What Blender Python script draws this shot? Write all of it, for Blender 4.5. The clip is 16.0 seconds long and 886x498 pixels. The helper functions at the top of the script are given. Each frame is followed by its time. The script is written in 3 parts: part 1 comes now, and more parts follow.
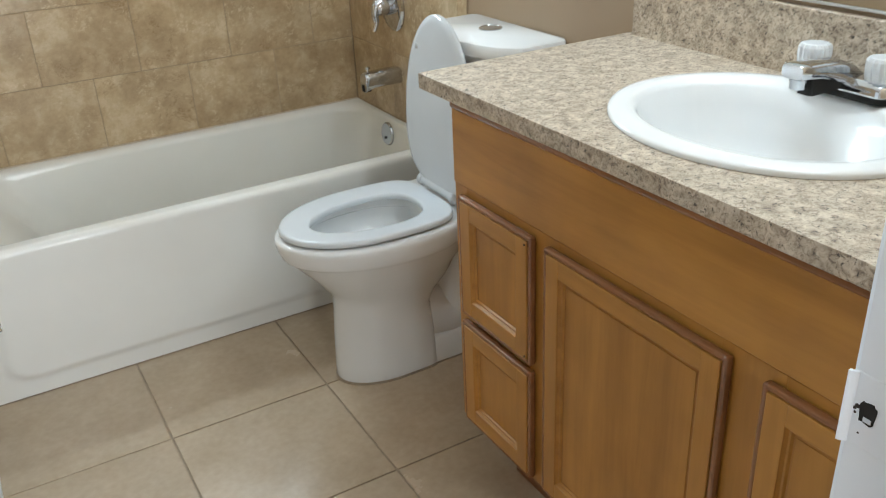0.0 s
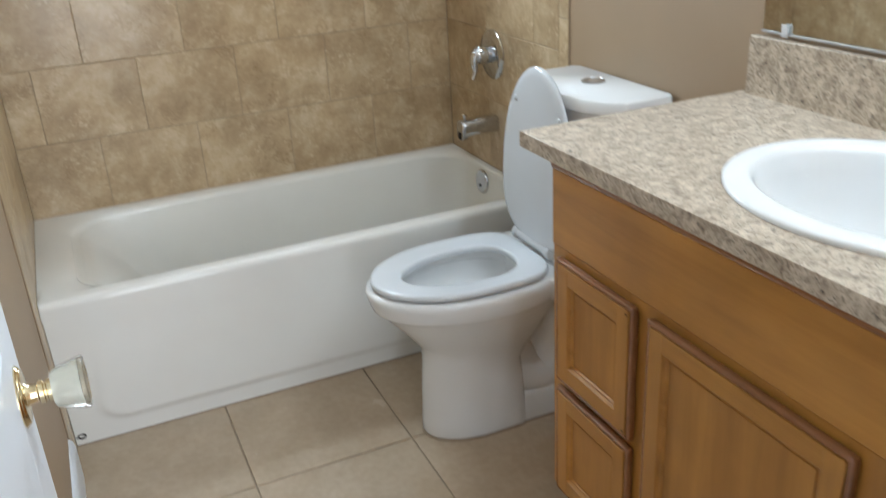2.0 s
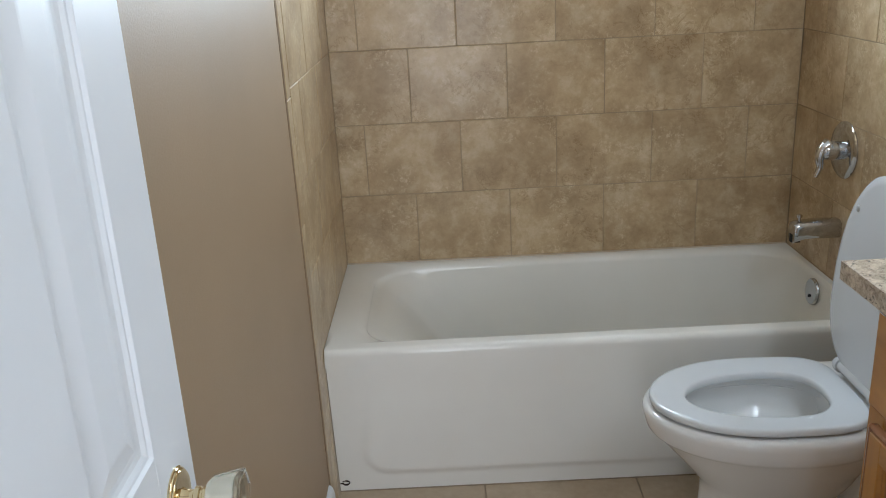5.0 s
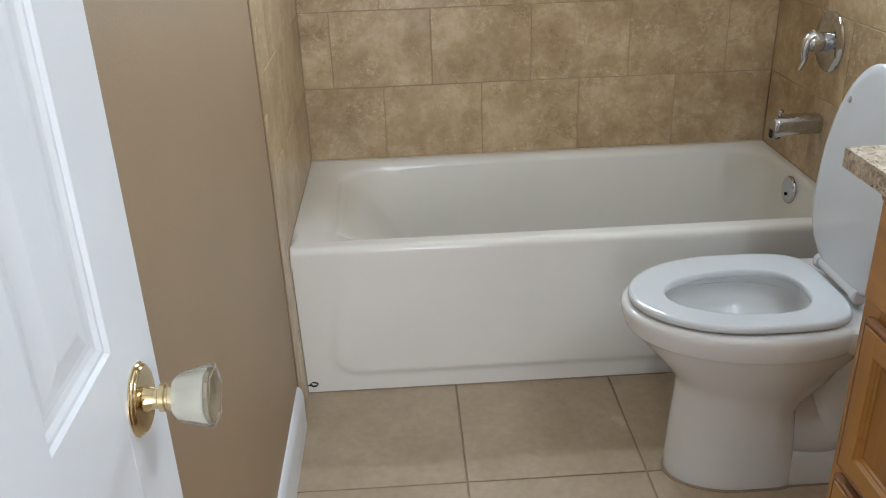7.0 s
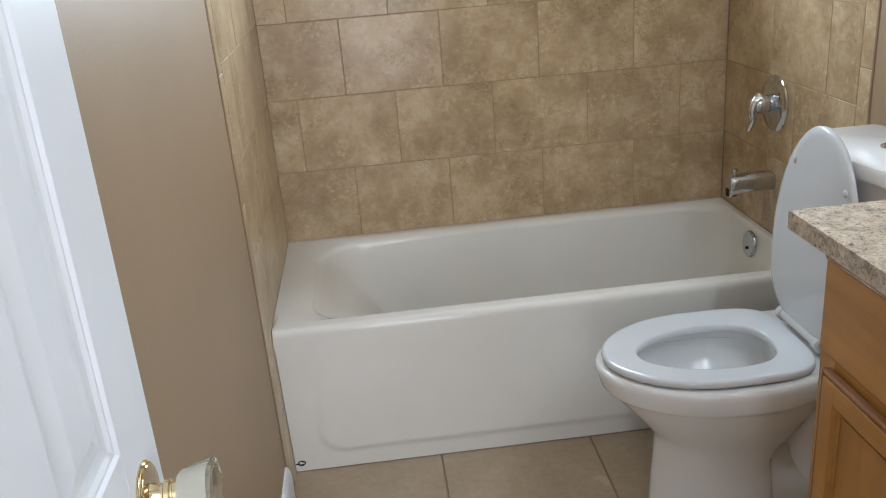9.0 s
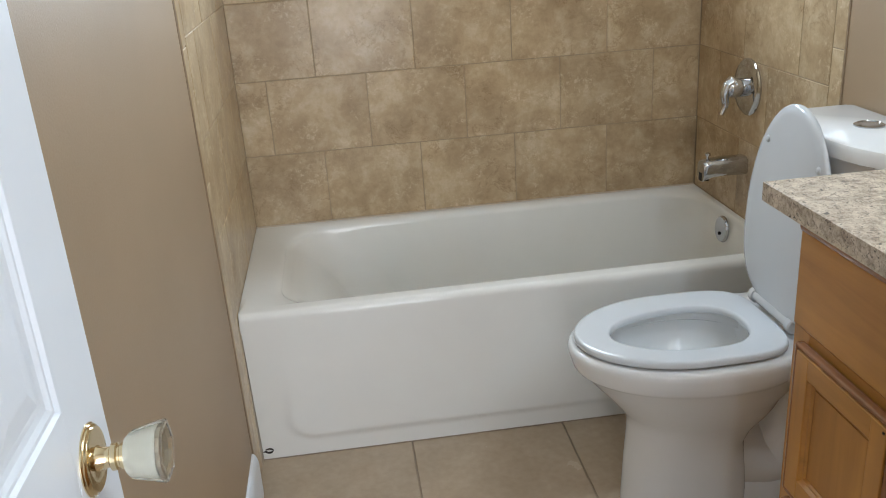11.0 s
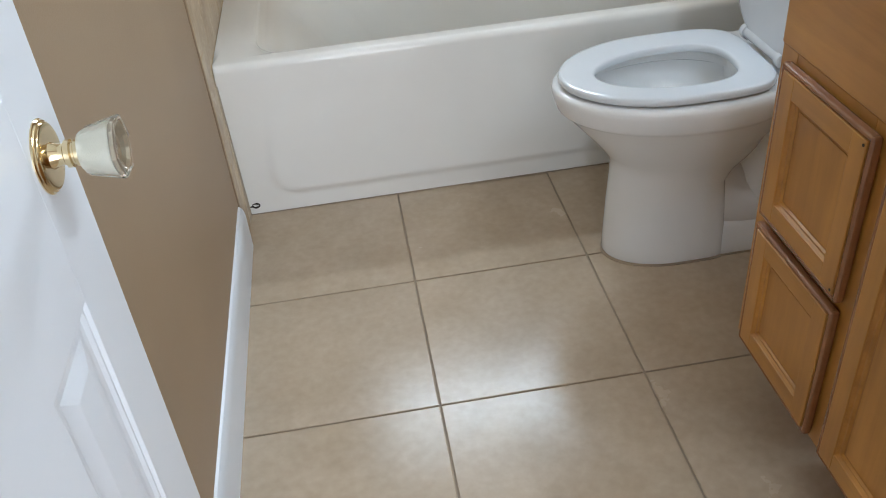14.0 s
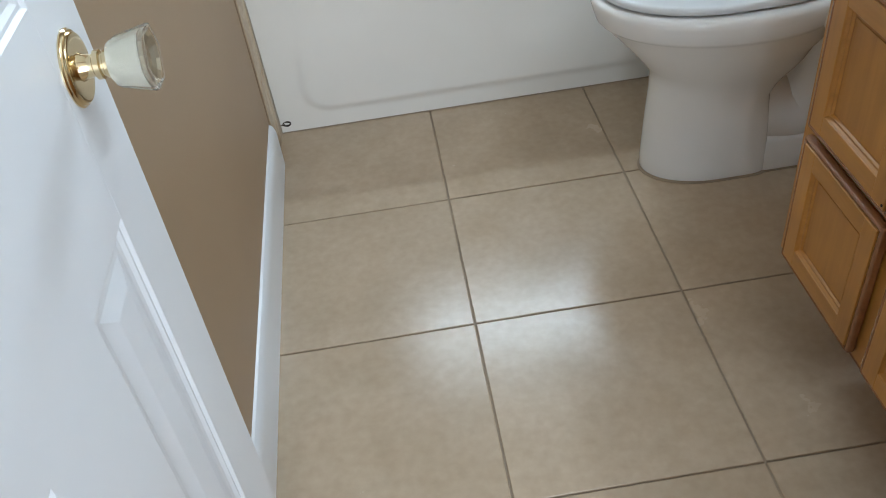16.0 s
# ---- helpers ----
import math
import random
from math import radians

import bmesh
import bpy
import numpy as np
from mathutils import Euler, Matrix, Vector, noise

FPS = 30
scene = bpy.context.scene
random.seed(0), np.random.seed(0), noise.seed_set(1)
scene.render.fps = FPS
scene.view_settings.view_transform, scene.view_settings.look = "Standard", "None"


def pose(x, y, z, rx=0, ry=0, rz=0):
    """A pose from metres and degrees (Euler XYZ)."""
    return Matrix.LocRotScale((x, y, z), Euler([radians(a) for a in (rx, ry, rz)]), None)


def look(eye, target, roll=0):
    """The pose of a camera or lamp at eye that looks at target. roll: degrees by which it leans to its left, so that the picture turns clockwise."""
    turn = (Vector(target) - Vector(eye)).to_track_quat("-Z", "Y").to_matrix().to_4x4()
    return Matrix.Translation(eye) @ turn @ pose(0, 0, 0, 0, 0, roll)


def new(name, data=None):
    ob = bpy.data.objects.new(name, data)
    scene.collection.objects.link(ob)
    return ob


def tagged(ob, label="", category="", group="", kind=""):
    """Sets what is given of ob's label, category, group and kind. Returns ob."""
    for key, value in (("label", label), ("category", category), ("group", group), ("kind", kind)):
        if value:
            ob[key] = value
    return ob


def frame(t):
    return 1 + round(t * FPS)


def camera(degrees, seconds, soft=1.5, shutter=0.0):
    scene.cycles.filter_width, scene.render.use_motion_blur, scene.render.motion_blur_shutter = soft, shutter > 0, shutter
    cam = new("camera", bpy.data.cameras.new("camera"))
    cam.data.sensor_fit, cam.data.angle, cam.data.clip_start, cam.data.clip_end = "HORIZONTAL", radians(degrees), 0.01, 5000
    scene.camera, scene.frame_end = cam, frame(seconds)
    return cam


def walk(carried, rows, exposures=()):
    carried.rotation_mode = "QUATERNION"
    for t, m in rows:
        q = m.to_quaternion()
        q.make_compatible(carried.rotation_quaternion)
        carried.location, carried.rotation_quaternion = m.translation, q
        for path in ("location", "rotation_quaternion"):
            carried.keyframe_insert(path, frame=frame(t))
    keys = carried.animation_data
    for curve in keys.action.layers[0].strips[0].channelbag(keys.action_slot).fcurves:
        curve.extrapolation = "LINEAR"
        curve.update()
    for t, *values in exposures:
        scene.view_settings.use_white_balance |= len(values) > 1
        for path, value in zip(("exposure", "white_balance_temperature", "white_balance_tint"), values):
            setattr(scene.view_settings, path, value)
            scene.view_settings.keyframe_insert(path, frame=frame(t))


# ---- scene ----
cam = camera(54.3, 16.0, soft=1.0, shutter=0.3)
EXPOSURES = [(0.0, 0.78, 6300, 8), (1.2, 0.9, 6100, 11), (1.6, 0.86, 6130, 11), (2.6, 0.64, 6030, 9), (3.0, 0.6, 6080, 11), (3.5, 0.26, 6130, 12), (6.0, 0.4, 6240, 12), (7.0, 0.54, 6330, 13), (8.0, 0.51, 6310, 13), (8.5, 0.46, 6300, 14), (11.0, 0.6, 6200, 12), (12.5, 0.55, 6180, 13), (14.0, 0.73, 6050, 12), (15.0, 0.6, 6030, 10), (16.0, 0.63, 6000, 9)]
PATH = [
    (0, (0.167, -2.236, 1.366), (1.038, -0.67, 0.479), -2.8),
    (0.3, (0.182, -2.245, 1.367), (0.981, -0.665, 0.436), -3.8),
    (0.5, (0.18, -2.258, 1.351), (0.967, -0.677, 0.411), -3.8),
    (1, (0.179, -2.276, 1.336), (0.944, -0.698, 0.374), -3.1),
    (1.5, (0.185, -2.26, 1.364), (0.939, -0.665, 0.422), -3.3),
    (2, (0.185, -2.169, 1.39), (0.897, -0.482, 0.585), -3.4),
    (2.5, (0.277, -2.078, 1.426), (0.797, -0.242, 0.827), -2.3),
    (3, (0.313, -2.054, 1.405), (0.516, -0.152, 0.819), -1.5),
    (3.5, (0.313, -2.049, 1.406), (0.337, -0.147, 0.787), -1.9),
    (3.7, (0.335, -2.033, 1.409), (0.352, -0.133, 0.784), -2.1),
    (5.8, (0.338, -2.02, 1.39), (0.316, -0.13, 0.736), -3.3),
    (6, (0.343, -2.007, 1.38), (0.34, -0.122, 0.711), -3.2),
    (6.5, (0.314, -1.964, 1.338), (0.383, -0.143, 0.514), -1.4),
    (7, (0.306, -1.948, 1.346), (0.376, -0.137, 0.499), -2.0),
    (7.5, (0.304, -1.976, 1.376), (0.388, -0.138, 0.593), -2.8),
    (8, (0.307, -2.004, 1.372), (0.407, -0.161, 0.601), -3.1),
    (8.5, (0.307, -2.007, 1.397), (0.422, -0.145, 0.676), -4.2),
    (10.8, (0.31, -1.984, 1.351), (0.5, -0.123, 0.645), -4.0),
    (11, (0.313, -1.985, 1.345), (0.508, -0.13, 0.623), -3.9),
    (11.5, (0.308, -1.98, 1.352), (0.511, -0.13, 0.62), -3.9),
    (12, (0.297, -1.98, 1.35), (0.491, -0.136, 0.601), -4.3),
    (12.5, (0.298, -1.969, 1.325), (0.469, -0.17, 0.468), -4.2),
    (13, (0.309, -1.959, 1.303), (0.456, -0.251, 0.274), -5.1),
    (13.5, (0.324, -1.976, 1.268), (0.475, -0.337, 0.132), -5.2),
    (14, (0.328, -1.995, 1.266), (0.477, -0.379, 0.097), -5.5),
    (14.5, (0.313, -1.994, 1.275), (0.44, -0.412, 0.058), -6.4),
    (15, (0.314, -1.962, 1.241), (0.361, -0.449, -0.066), -8.0),
    (15.5, (0.315, -1.965, 1.23), (0.365, -0.451, -0.076), -7.9),
    (16, (0.318, -1.977, 1.249), (0.372, -0.464, -0.058), -7.7),
]
walk(cam, [(t, look(eye, target, roll)) for t, eye, target, roll in PATH], EXPOSURES)
WINDOW_W, HALL_W, BULB_W, PANE_E = 11.8, 37.5, 4.7, 4.0
LIGHT_C, HALL_C = (0.74, 0.90, 1.0), (0.88, 0.95, 1.0)

# ---------------- light ----------------
world = bpy.data.worlds.new("world")
world.use_nodes = True
scene.world = world
sky = world.node_tree.nodes.new("ShaderNodeTexSky")
sky.sky_type, sky.sun_disc = "NISHITA", False
sky.sun_elevation, sky.sun_rotation = radians(40), radians(150)
bg = world.node_tree.nodes["Background"]
world.node_tree.links.new(sky.outputs[0], bg.inputs[0])
bg.inputs[1].default_value = 0.1


def area_lamp(name, m, w, h, watts, color):
    d = bpy.data.lights.new(name, "AREA")
    d.shape, d.size, d.size_y, d.energy, d.color = "RECTANGLE", w, h, watts, color
    ob = new(name, d)
    ob.matrix_world = m
    return ob


# daylight of the shower window, fill lamp added in the unseen hall, vanity bulbs
area_lamp("window_light", pose(0.693, 0.725, 1.55, -90, 0, 0), 0.82, 0.19, WINDOW_W, LIGHT_C).data.spread = radians(150)
area_lamp("hall_fill_light", pose(0.640, -3.95, 1.25, 90, 0, 0), 1.25, 2.1, HALL_W, HALL_C)
BULBS = [(1.33, -1.15, 1.98), (1.33, -1.38, 1.98), (1.33, -1.61, 1.98)]
for b in BULBS:
    d = bpy.data.lights.new("bulb_light", "POINT")
    d.energy, d.color, d.shadow_soft_size = BULB_W, LIGHT_C, 0.045
    new("bulb_light", d).location = b


# ---------------- materials ----------------
def mat(name, color, rough=0.5, metal=0.0, coat=0.0):
    m = bpy.data.materials.new(name)
    m.use_nodes = True
    p = m.node_tree.nodes["Principled BSDF"]
    p.inputs["Base Color"].default_value = (*color, 1)
    p.inputs["Roughness"].default_value = rough
    p.inputs["Metallic"].default_value = metal
    p.inputs["Coat Weight"].default_value = coat
    p.inputs["Coat Roughness"].default_value = 0.08
    return m


def nd(m, kind, **inputs):
    n = m.node_tree.nodes.new(kind)
    for k, v in inputs.items():
        n.inputs[k.replace("_", " ")].default_value = v
    return n


def ln(m, a, b):
    m.node_tree.links.new(a, b)


def bsdf(m):
    return m.node_tree.nodes["Principled BSDF"]


def coords(m, scale=(1, 1, 1), shift=False, obj=False):
    """World-size coordinates; shift moves the pattern from piece to piece."""
    c = nd(m, "ShaderNodeTexCoord") if obj else nd(m, "ShaderNodeNewGeometry")
    mp = nd(m, "ShaderNodeMapping", Scale=scale)
    ln(m, c.outputs["Object" if obj else "Position"], mp.inputs["Vector"])
    if shift:
        info = nd(m, "ShaderNodeObjectInfo")
        mul = nd(m, "ShaderNodeMath")
        mul.operation = "MULTIPLY"
        mul.inputs[1].default_value = 37.0
        ln(m, info.outputs["Random"], mul.inputs[0])
        cx = nd(m, "ShaderNodeCombineXYZ")
        for k in range(3):
            ln(m, mul.outputs[0], cx.inputs[k])
        ln(m, cx.outputs[0], mp.inputs["Location"])
    return mp.outputs["Vector"]


def ramp(m, fac, stops):
    r = nd(m, "ShaderNodeValToRGB")
    e = r.color_ramp.elements
    while len(e) < len(stops):
        e.new(0.5)
    for el, (p, c) in zip(e, stops):
        el.position, el.color = p, (*c, 1)
    ln(m, fac, r.inputs[0])
    return r.outputs[0]


def noise_tex(m, vec, scale, detail=4, rough=0.55, distort=0.0):
    n = nd(m, "ShaderNodeTexNoise", Scale=scale, Detail=detail, Roughness=rough, Distortion=distort)
    ln(m, vec, n.inputs["Vector"])
    return n.outputs["Fac"]


def mix(m, a, b, fac, kind="MIX"):
    n = nd(m, "ShaderNodeMix")
    n.data_type, n.blend_type = "RGBA", kind
    for s, v in ((n.inputs[6], a), (n.inputs[7], b), (n.inputs[0], fac)):
        if isinstance(v, (int, float)):
            s.default_value = v
        elif isinstance(v, tuple):
            s.default_value = (*v, 1)
        else:
            ln(m, v, s)
    return n.outputs[2]


def bump(m, height, strength, dist=0.002):
    b = nd(m, "ShaderNodeBump", Strength=strength, Distance=dist)
    ln(m, height, b.inputs["Height"])
    ln(m, b.outputs[0], bsdf(m).inputs["Normal"])


def paint(name, color, rough, grain=180.0, strength=0.25, blotch=0.06):
    m = mat(name, color, rough)
    v = coords(m)
    n = noise_tex(m, v, 3.0, 5)
    dark = tuple(c * (1 - blotch) for c in color)
    light = tuple(min(1, c * (1 + blotch)) for c in color)
    ln(m, ramp(m, n, [(0.3, dark), (0.7, light)]), bsdf(m).inputs["Base Color"])
    bump(m, noise_tex(m, v, grain, 3), strength, 0.001)
    return m


def travertine(name, lo, mid, hi, rough):
    """Glazed travertine print: soft brown clouds, patches of curdled pale specks, fine seams."""
    m = mat(name, mid, rough)
    v = coords(m, shift=True)
    drift = noise_tex(m, v, 5.0, 2, 0.5)
    cloud = noise_tex(m, v, 13.0, 9, 0.68, 0.25)
    fine = noise_tex(m, v, 60.0, 6, 0.65, 0.3)
    col = ramp(m, cloud, [(0.30, lo), (0.50, mid), (0.70, hi)])
    col = mix(m, col, ramp(m, drift, [(0.34, (0.84, 0.80, 0.75)), (0.64, (1.08, 1.08, 1.07))]), 1.0, "MULTIPLY")
    # curdled pale specks gather in patches
    patch = ramp(m, noise_tex(m, v, 11.0, 3, 0.55, 0.4), [(0.46, (0, 0, 0)), (0.62, (1, 1, 1))])
    curd = ramp(m, noise_tex(m, v, 70.0, 7, 0.78, 0.6), [(0.51, (0, 0, 0)), (0.60, (1, 1, 1))])
    where = mix(m, curd, patch, 1.0, "MULTIPLY")
    col = mix(m, col, tuple(min(1, c * 1.16) for c in hi), mix(m, (0, 0, 0), where, 0.62))
    # thin brown seams
    seam = ramp(m, noise_tex(m, v, 9.0, 6, 0.7, 0.5), [(0.472, (1, 1, 1)), (0.490, (0.66, 0.59, 0.50)), (0.508, (1, 1, 1))])
    gate = ramp(m, noise_tex(m, v, 6.0, 2, 0.5), [(0.46, (0, 0, 0)), (0.60, (0.8, 0.8, 0.8))])
    col = mix(m, col, mix(m, (1, 1, 1), seam, gate), 1.0, "MULTIPLY")
    col = mix(m, col, ramp(m, fine, [(0.34, (0.74, 0.70, 0.64)), (0.54, (1, 1, 1))]), 0.40, "MULTIPLY")
    info = nd(m, "ShaderNodeObjectInfo")
    col = mix(m, col, ramp(m, info.outputs["Random"], [(0.0, (0.93, 0.925, 0.92)), (1.0, (1, 1, 1))]), 1.0, "MULTIPLY")
    ln(m, col, bsdf(m).inputs["Base Color"])
    bump(m, mix(m, fine, where, 0.4), 0.35, 0.001)
    ln(m, ramp(m, cloud, [(0.3, (rough * 0.8,) * 3), (0.7, (rough * 1.25,) * 3)]), bsdf(m).inputs["Roughness"])
    return m


def ceramic(name, lo, hi, rough):
    """Glazed beige floor tile with soft cloudy mottling."""
    m = mat(name, hi, rough)
    v = coords(m, shift=True)
    cloud = noise_tex(m, v, 7.0, 5, 0.6)
    grain = noise_tex(m, v, 55.0, 3, 0.5)
    col = ramp(m, cloud, [(0.12, lo), (0.88, hi)])
    col = mix(m, col, ramp(m, grain, [(0.15, (0.90, 0.887, 0.875)), (0.85, (1.06, 1.06, 1.06))]), 1.0, "MULTIPLY")
    info = nd(m, "ShaderNodeObjectInfo")
    col = mix(m, col, ramp(m, info.outputs["Random"], [(0.0, (0.95, 0.95, 0.95)), (1.0, (1, 1, 1))]), 1.0, "MULTIPLY")
    ln(m, col, bsdf(m).inputs["Base Color"])
    ln(m, ramp(m, cloud, [(0.1, (rough * 0.7,) * 3), (0.9, (rough * 1.3,) * 3)]), bsdf(m).inputs["Roughness"])
    bump(m, noise_tex(m, v, 14.0, 4, 0.55), 0.09, 0.002)
    bsdf(m).inputs["Specular IOR Level"].default_value = 0.42
    return m


def wood(name, axis, dark=(0.312, 0.130, 0.021), light=(0.535, 0.255, 0.050)):
    """Honey-stained birch; axis: the way of the grain."""
    m = mat(name, light, 0.38, coat=0.12)
    sc = [14.0, 14.0, 14.0]
    sc["xyz".index(axis)] = 1.2
    v = coords(m, tuple(sc), shift=True)
    g = noise_tex(m, v, 1.6, 7, 0.6, 0.6)
    fine = noise_tex(m, v, 9.0, 4, 0.6)
    cloud = noise_tex(m, coords(m), 5.0, 3)
    col = ramp(m, g, [(0.15, dark), (0.5, tuple(0.4 * a + 0.6 * b for a, b in zip(dark, light))), (0.78, light)])
    col = mix(m, col, ramp(m, cloud, [(0.3, (0.82, 0.8, 0.78)), (0.7, (1.08, 1.08, 1.08))]), 1.0, "MULTIPLY")
    col = mix(m, col, ramp(m, fine, [(0.3, (0.85, 0.82, 0.8)), (0.6, (1, 1, 1))]), 0.35, "MULTIPLY")
    ln(m, col, bsdf(m).inputs["Base Color"])
    bump(m, fine, 0.08, 0.0006)
    return m


def granite(name):
    m = mat(name, (0.45, 0.36, 0.27), 0.38)
    v = coords(m)
    w = coords(m, (1.0, 0.85, 1.0))
    a = noise_tex(m, w, 112, 7, 0.76, 1.0)
    b = noise_tex(m, w, 150, 5, 0.68, 0.6)
    c = noise_tex(m, v, 38, 4, 0.6)
    col = ramp(m, a, [(0.33, (0.12, 0.088, 0.066)), (0.42, (0.32, 0.248, 0.186)), (0.49, (0.50, 0.415, 0.318)), (0.62, (0.64, 0.560, 0.452))])
    col = mix(m, col, (0.035, 0.028, 0.022), ramp(m, b, [(0.592, (0, 0, 0)), (0.635, (0.9, 0.9, 0.9))]))
    col = mix(m, col, ramp(m, c, [(0.38, (0.76, 0.73, 0.70)), (0.60, (1.06, 1.06, 1.06))]), 1.0, "MULTIPLY")
    ln(m, col, bsdf(m).inputs["Base Color"])
    bump(m, b, 0.06, 0.0004)
    return m


def enamel(name, color, rough=0.09, stain=None):
    m = mat(name, color, rough)
    v = coords(m)
    n = noise_tex(m, v, 2.2, 4)
    tint = stain or tuple(c * 0.94 for c in color)
    ln(m, ramp(m, n, [(0.35, tint), (0.62, color)]), bsdf(m).inputs["Base Color"])
    bump(m, noise_tex(m, v, 9, 2), 0.05, 0.002)
    return m


M_WALL = paint("tan_paint", (0.335, 0.237, 0.147), 0.50, 260, 0.35, 0.04)
M_CEIL = paint("ceiling_paint", (0.78, 0.77, 0.74), 0.8, 90, 0.4)
M_WHITE = paint("white_gloss_paint", (0.74, 0.77, 0.815), 0.32, 60, 0.06, 0.03)
M_TILE = travertine("travertine_tile", (0.405, 0.293, 0.172), (0.510, 0.386, 0.238), (0.635, 0.522, 0.360), 0.42)
bsdf(M_TILE).inputs["Coat Weight"].default_value = 0.55
bsdf(M_TILE).inputs["Specular IOR Level"].default_value = 0.2
bsdf(M_TILE).inputs["Coat Roughness"].default_value = 0.20
M_FLOOR = ceramic("floor_tile_ceramic", (0.415, 0.322, 0.220), (0.545, 0.440, 0.325), 0.24)
M_GROUT = paint("grout", (0.31, 0.245, 0.178), 0.9, 400, 0.4, 0.2)
M_WGROUT = paint("wall_grout", (0.34, 0.26, 0.17), 0.9, 400, 0.4, 0.2)
M_TUB = enamel("tub_enamel", (0.81, 0.805, 0.77), 0.03, (0.775, 0.765, 0.73))
M_CHINA = enamel("toilet_china", (0.79, 0.80, 0.80), 0.08)
M_SEAT = enamel("seat_plastic", (0.64, 0.67, 0.70), 0.11)
M_SINK = enamel("sink_china", (0.79, 0.79, 0.785), 0.14)
M_CHROME = mat("chrome", (0.58, 0.59, 0.61), 0.09, 1.0)
M_BRASS = mat("brass", (0.74, 0.61, 0.38), 0.12, 1.0)
M_BAR = mat("brushed_lamp_bar", (0.55, 0.55, 0.55), 0.45, 1.0)
M_GRANITE = granite("granite_laminate")
M_WOOD_V = wood("honey_wood_upright", "z")
M_WOOD_H = wood("honey_wood_level", "y")
# toe kick and backing plates: darker wood than the fronts
M_WOOD_EDGE = wood("dark_brown_wood", "y", (0.15, 0.048, 0.014), (0.28, 0.105, 0.03))
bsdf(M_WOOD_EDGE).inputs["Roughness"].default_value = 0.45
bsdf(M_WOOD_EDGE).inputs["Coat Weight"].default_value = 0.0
# groove wood is a little darker than the panel wood
M_WOOD_GROOVE = wood("groove_wood", "z", (0.26, 0.098, 0.013), (0.46, 0.205, 0.034))
M_WOOD_RIM = wood("reddish_stained_rim", "y", (0.20, 0.076, 0.028), (0.34, 0.15, 0.062))
bsdf(M_WOOD_RIM).inputs["Roughness"].default_value = 0.20
bsdf(M_WOOD_RIM).inputs["Coat Weight"].default_value = 0.5
M_DARK = mat("dark_hole", (0.012, 0.011, 0.010), 0.9)
M_RUST = mat("rust_chip", (0.03, 0.02, 0.015), 0.8)
M_MARBLE = enamel("pearl_plastic", (0.70, 0.69, 0.60), 0.12, (0.58, 0.56, 0.46))
M_MIRROR = mat("mirror_silver", (0.86, 0.88, 0.87), 0.02, 1.0)
M_CRYSTAL = mat("crystal_acrylic", (0.93, 0.95, 0.97), 0.12)
bsdf(M_CRYSTAL).inputs["Transmission Weight"].default_value = 0.45
M_CAPB = mat("tinted_acrylic", (0.42, 0.36, 0.26), 0.08, 0.6)
M_CLEAR = mat("clear_acrylic", (0.97, 0.97, 0.95), 0.08)
bsdf(M_CLEAR).inputs["Transmission Weight"].default_value = 0.96
bsdf(M_CLEAR).inputs["IOR"].default_value = 1.2
M_BEAD = mat("brown_caulk", (0.25, 0.17, 0.10), 0.6)
M_CAULK = mat("caulk", (0.55, 0.46, 0.35), 0.6)
M_WATER = mat("water", (0.80, 0.82, 0.82), 0.02)
bump(M_WATER, noise_tex(M_WATER, coords(M_WATER), 55.0, 2, 0.5, 1.0), 0.5, 0.004)
M_BULB = mat("bulb_glass", (0.9, 0.9, 0.9), 0.2)
bsdf(M_BULB).inputs["Emission Color"].default_value = (1, 0.98, 0.95, 1)
bsdf(M_BULB).inputs["Emission Strength"].default_value = 6.0
M_SKY = mat("frosted_daylight", (0.8, 0.85, 0.9), 0.5)
bsdf(M_SKY).inputs["Emission Color"].default_value = (0.9, 0.95, 1, 1)
bsdf(M_SKY).inputs["Emission Strength"].default_value = PANE_E
M_CARPET = paint("hall_carpet", (0.30, 0.25, 0.19), 0.95, 300, 0.8, 0.15)


# ---------------- mesh helpers ----------------
def part(name, bm, material, parent=None, label="", smooth=False):
    me = bpy.data.meshes.new(name)
    bmesh.ops.recalc_face_normals(bm, faces=bm.faces[:])
    bm.to_mesh(me)
    bm.free()
    me.materials.append(material)
    if smooth:
        for p in me.polygons:
            p.use_smooth = True
        me.set_sharp_from_angle(angle=radians(smooth if smooth > 1 else 40))
    ob = new(name, me)
    if parent:
        ob.parent = parent
    if label:
        tagged(ob, label)
    return ob


def thing(name, label, category, group="", kind=""):
    return tagged(new(name), label, category, group, kind)


def box(x0, x1, y0, y1, z0, z1, bevel=0.0, seg=2, bm=None):
    bm = bm or bmesh.new()
    m = Matrix.Translation(((x0 + x1) / 2, (y0 + y1) / 2, (z0 + z1) / 2)) @ Matrix.Diagonal((abs(x1 - x0), abs(y1 - y0), abs(z1 - z0), 1))
    r = bmesh.ops.create_cube(bm, size=1, matrix=m)
    if bevel:
        edges = list({e for v in r["verts"] for e in v.link_edges})
        bmesh.ops.bevel(bm, geom=edges, offset=bevel, segments=seg, affect="EDGES", profile=0.5)
    return bm


def loft(rings, cap0=True, cap1=True, bm=None, closed=True):
    bm = bm or bmesh.new()
    rows = [[bm.verts.new(p) for p in r] for r in rings]
    n = len(rows[0])
    for a, b in zip(rows, rows[1:]):
        for i in range(n if closed else n - 1):
            j = (i + 1) % n
            bm.faces.new((a[i], a[j], b[j], b[i]))
    if cap0:
        bm.faces.new(rows[0][::-1])
    if cap1:
        bm.faces.new(rows[-1])
    return bm


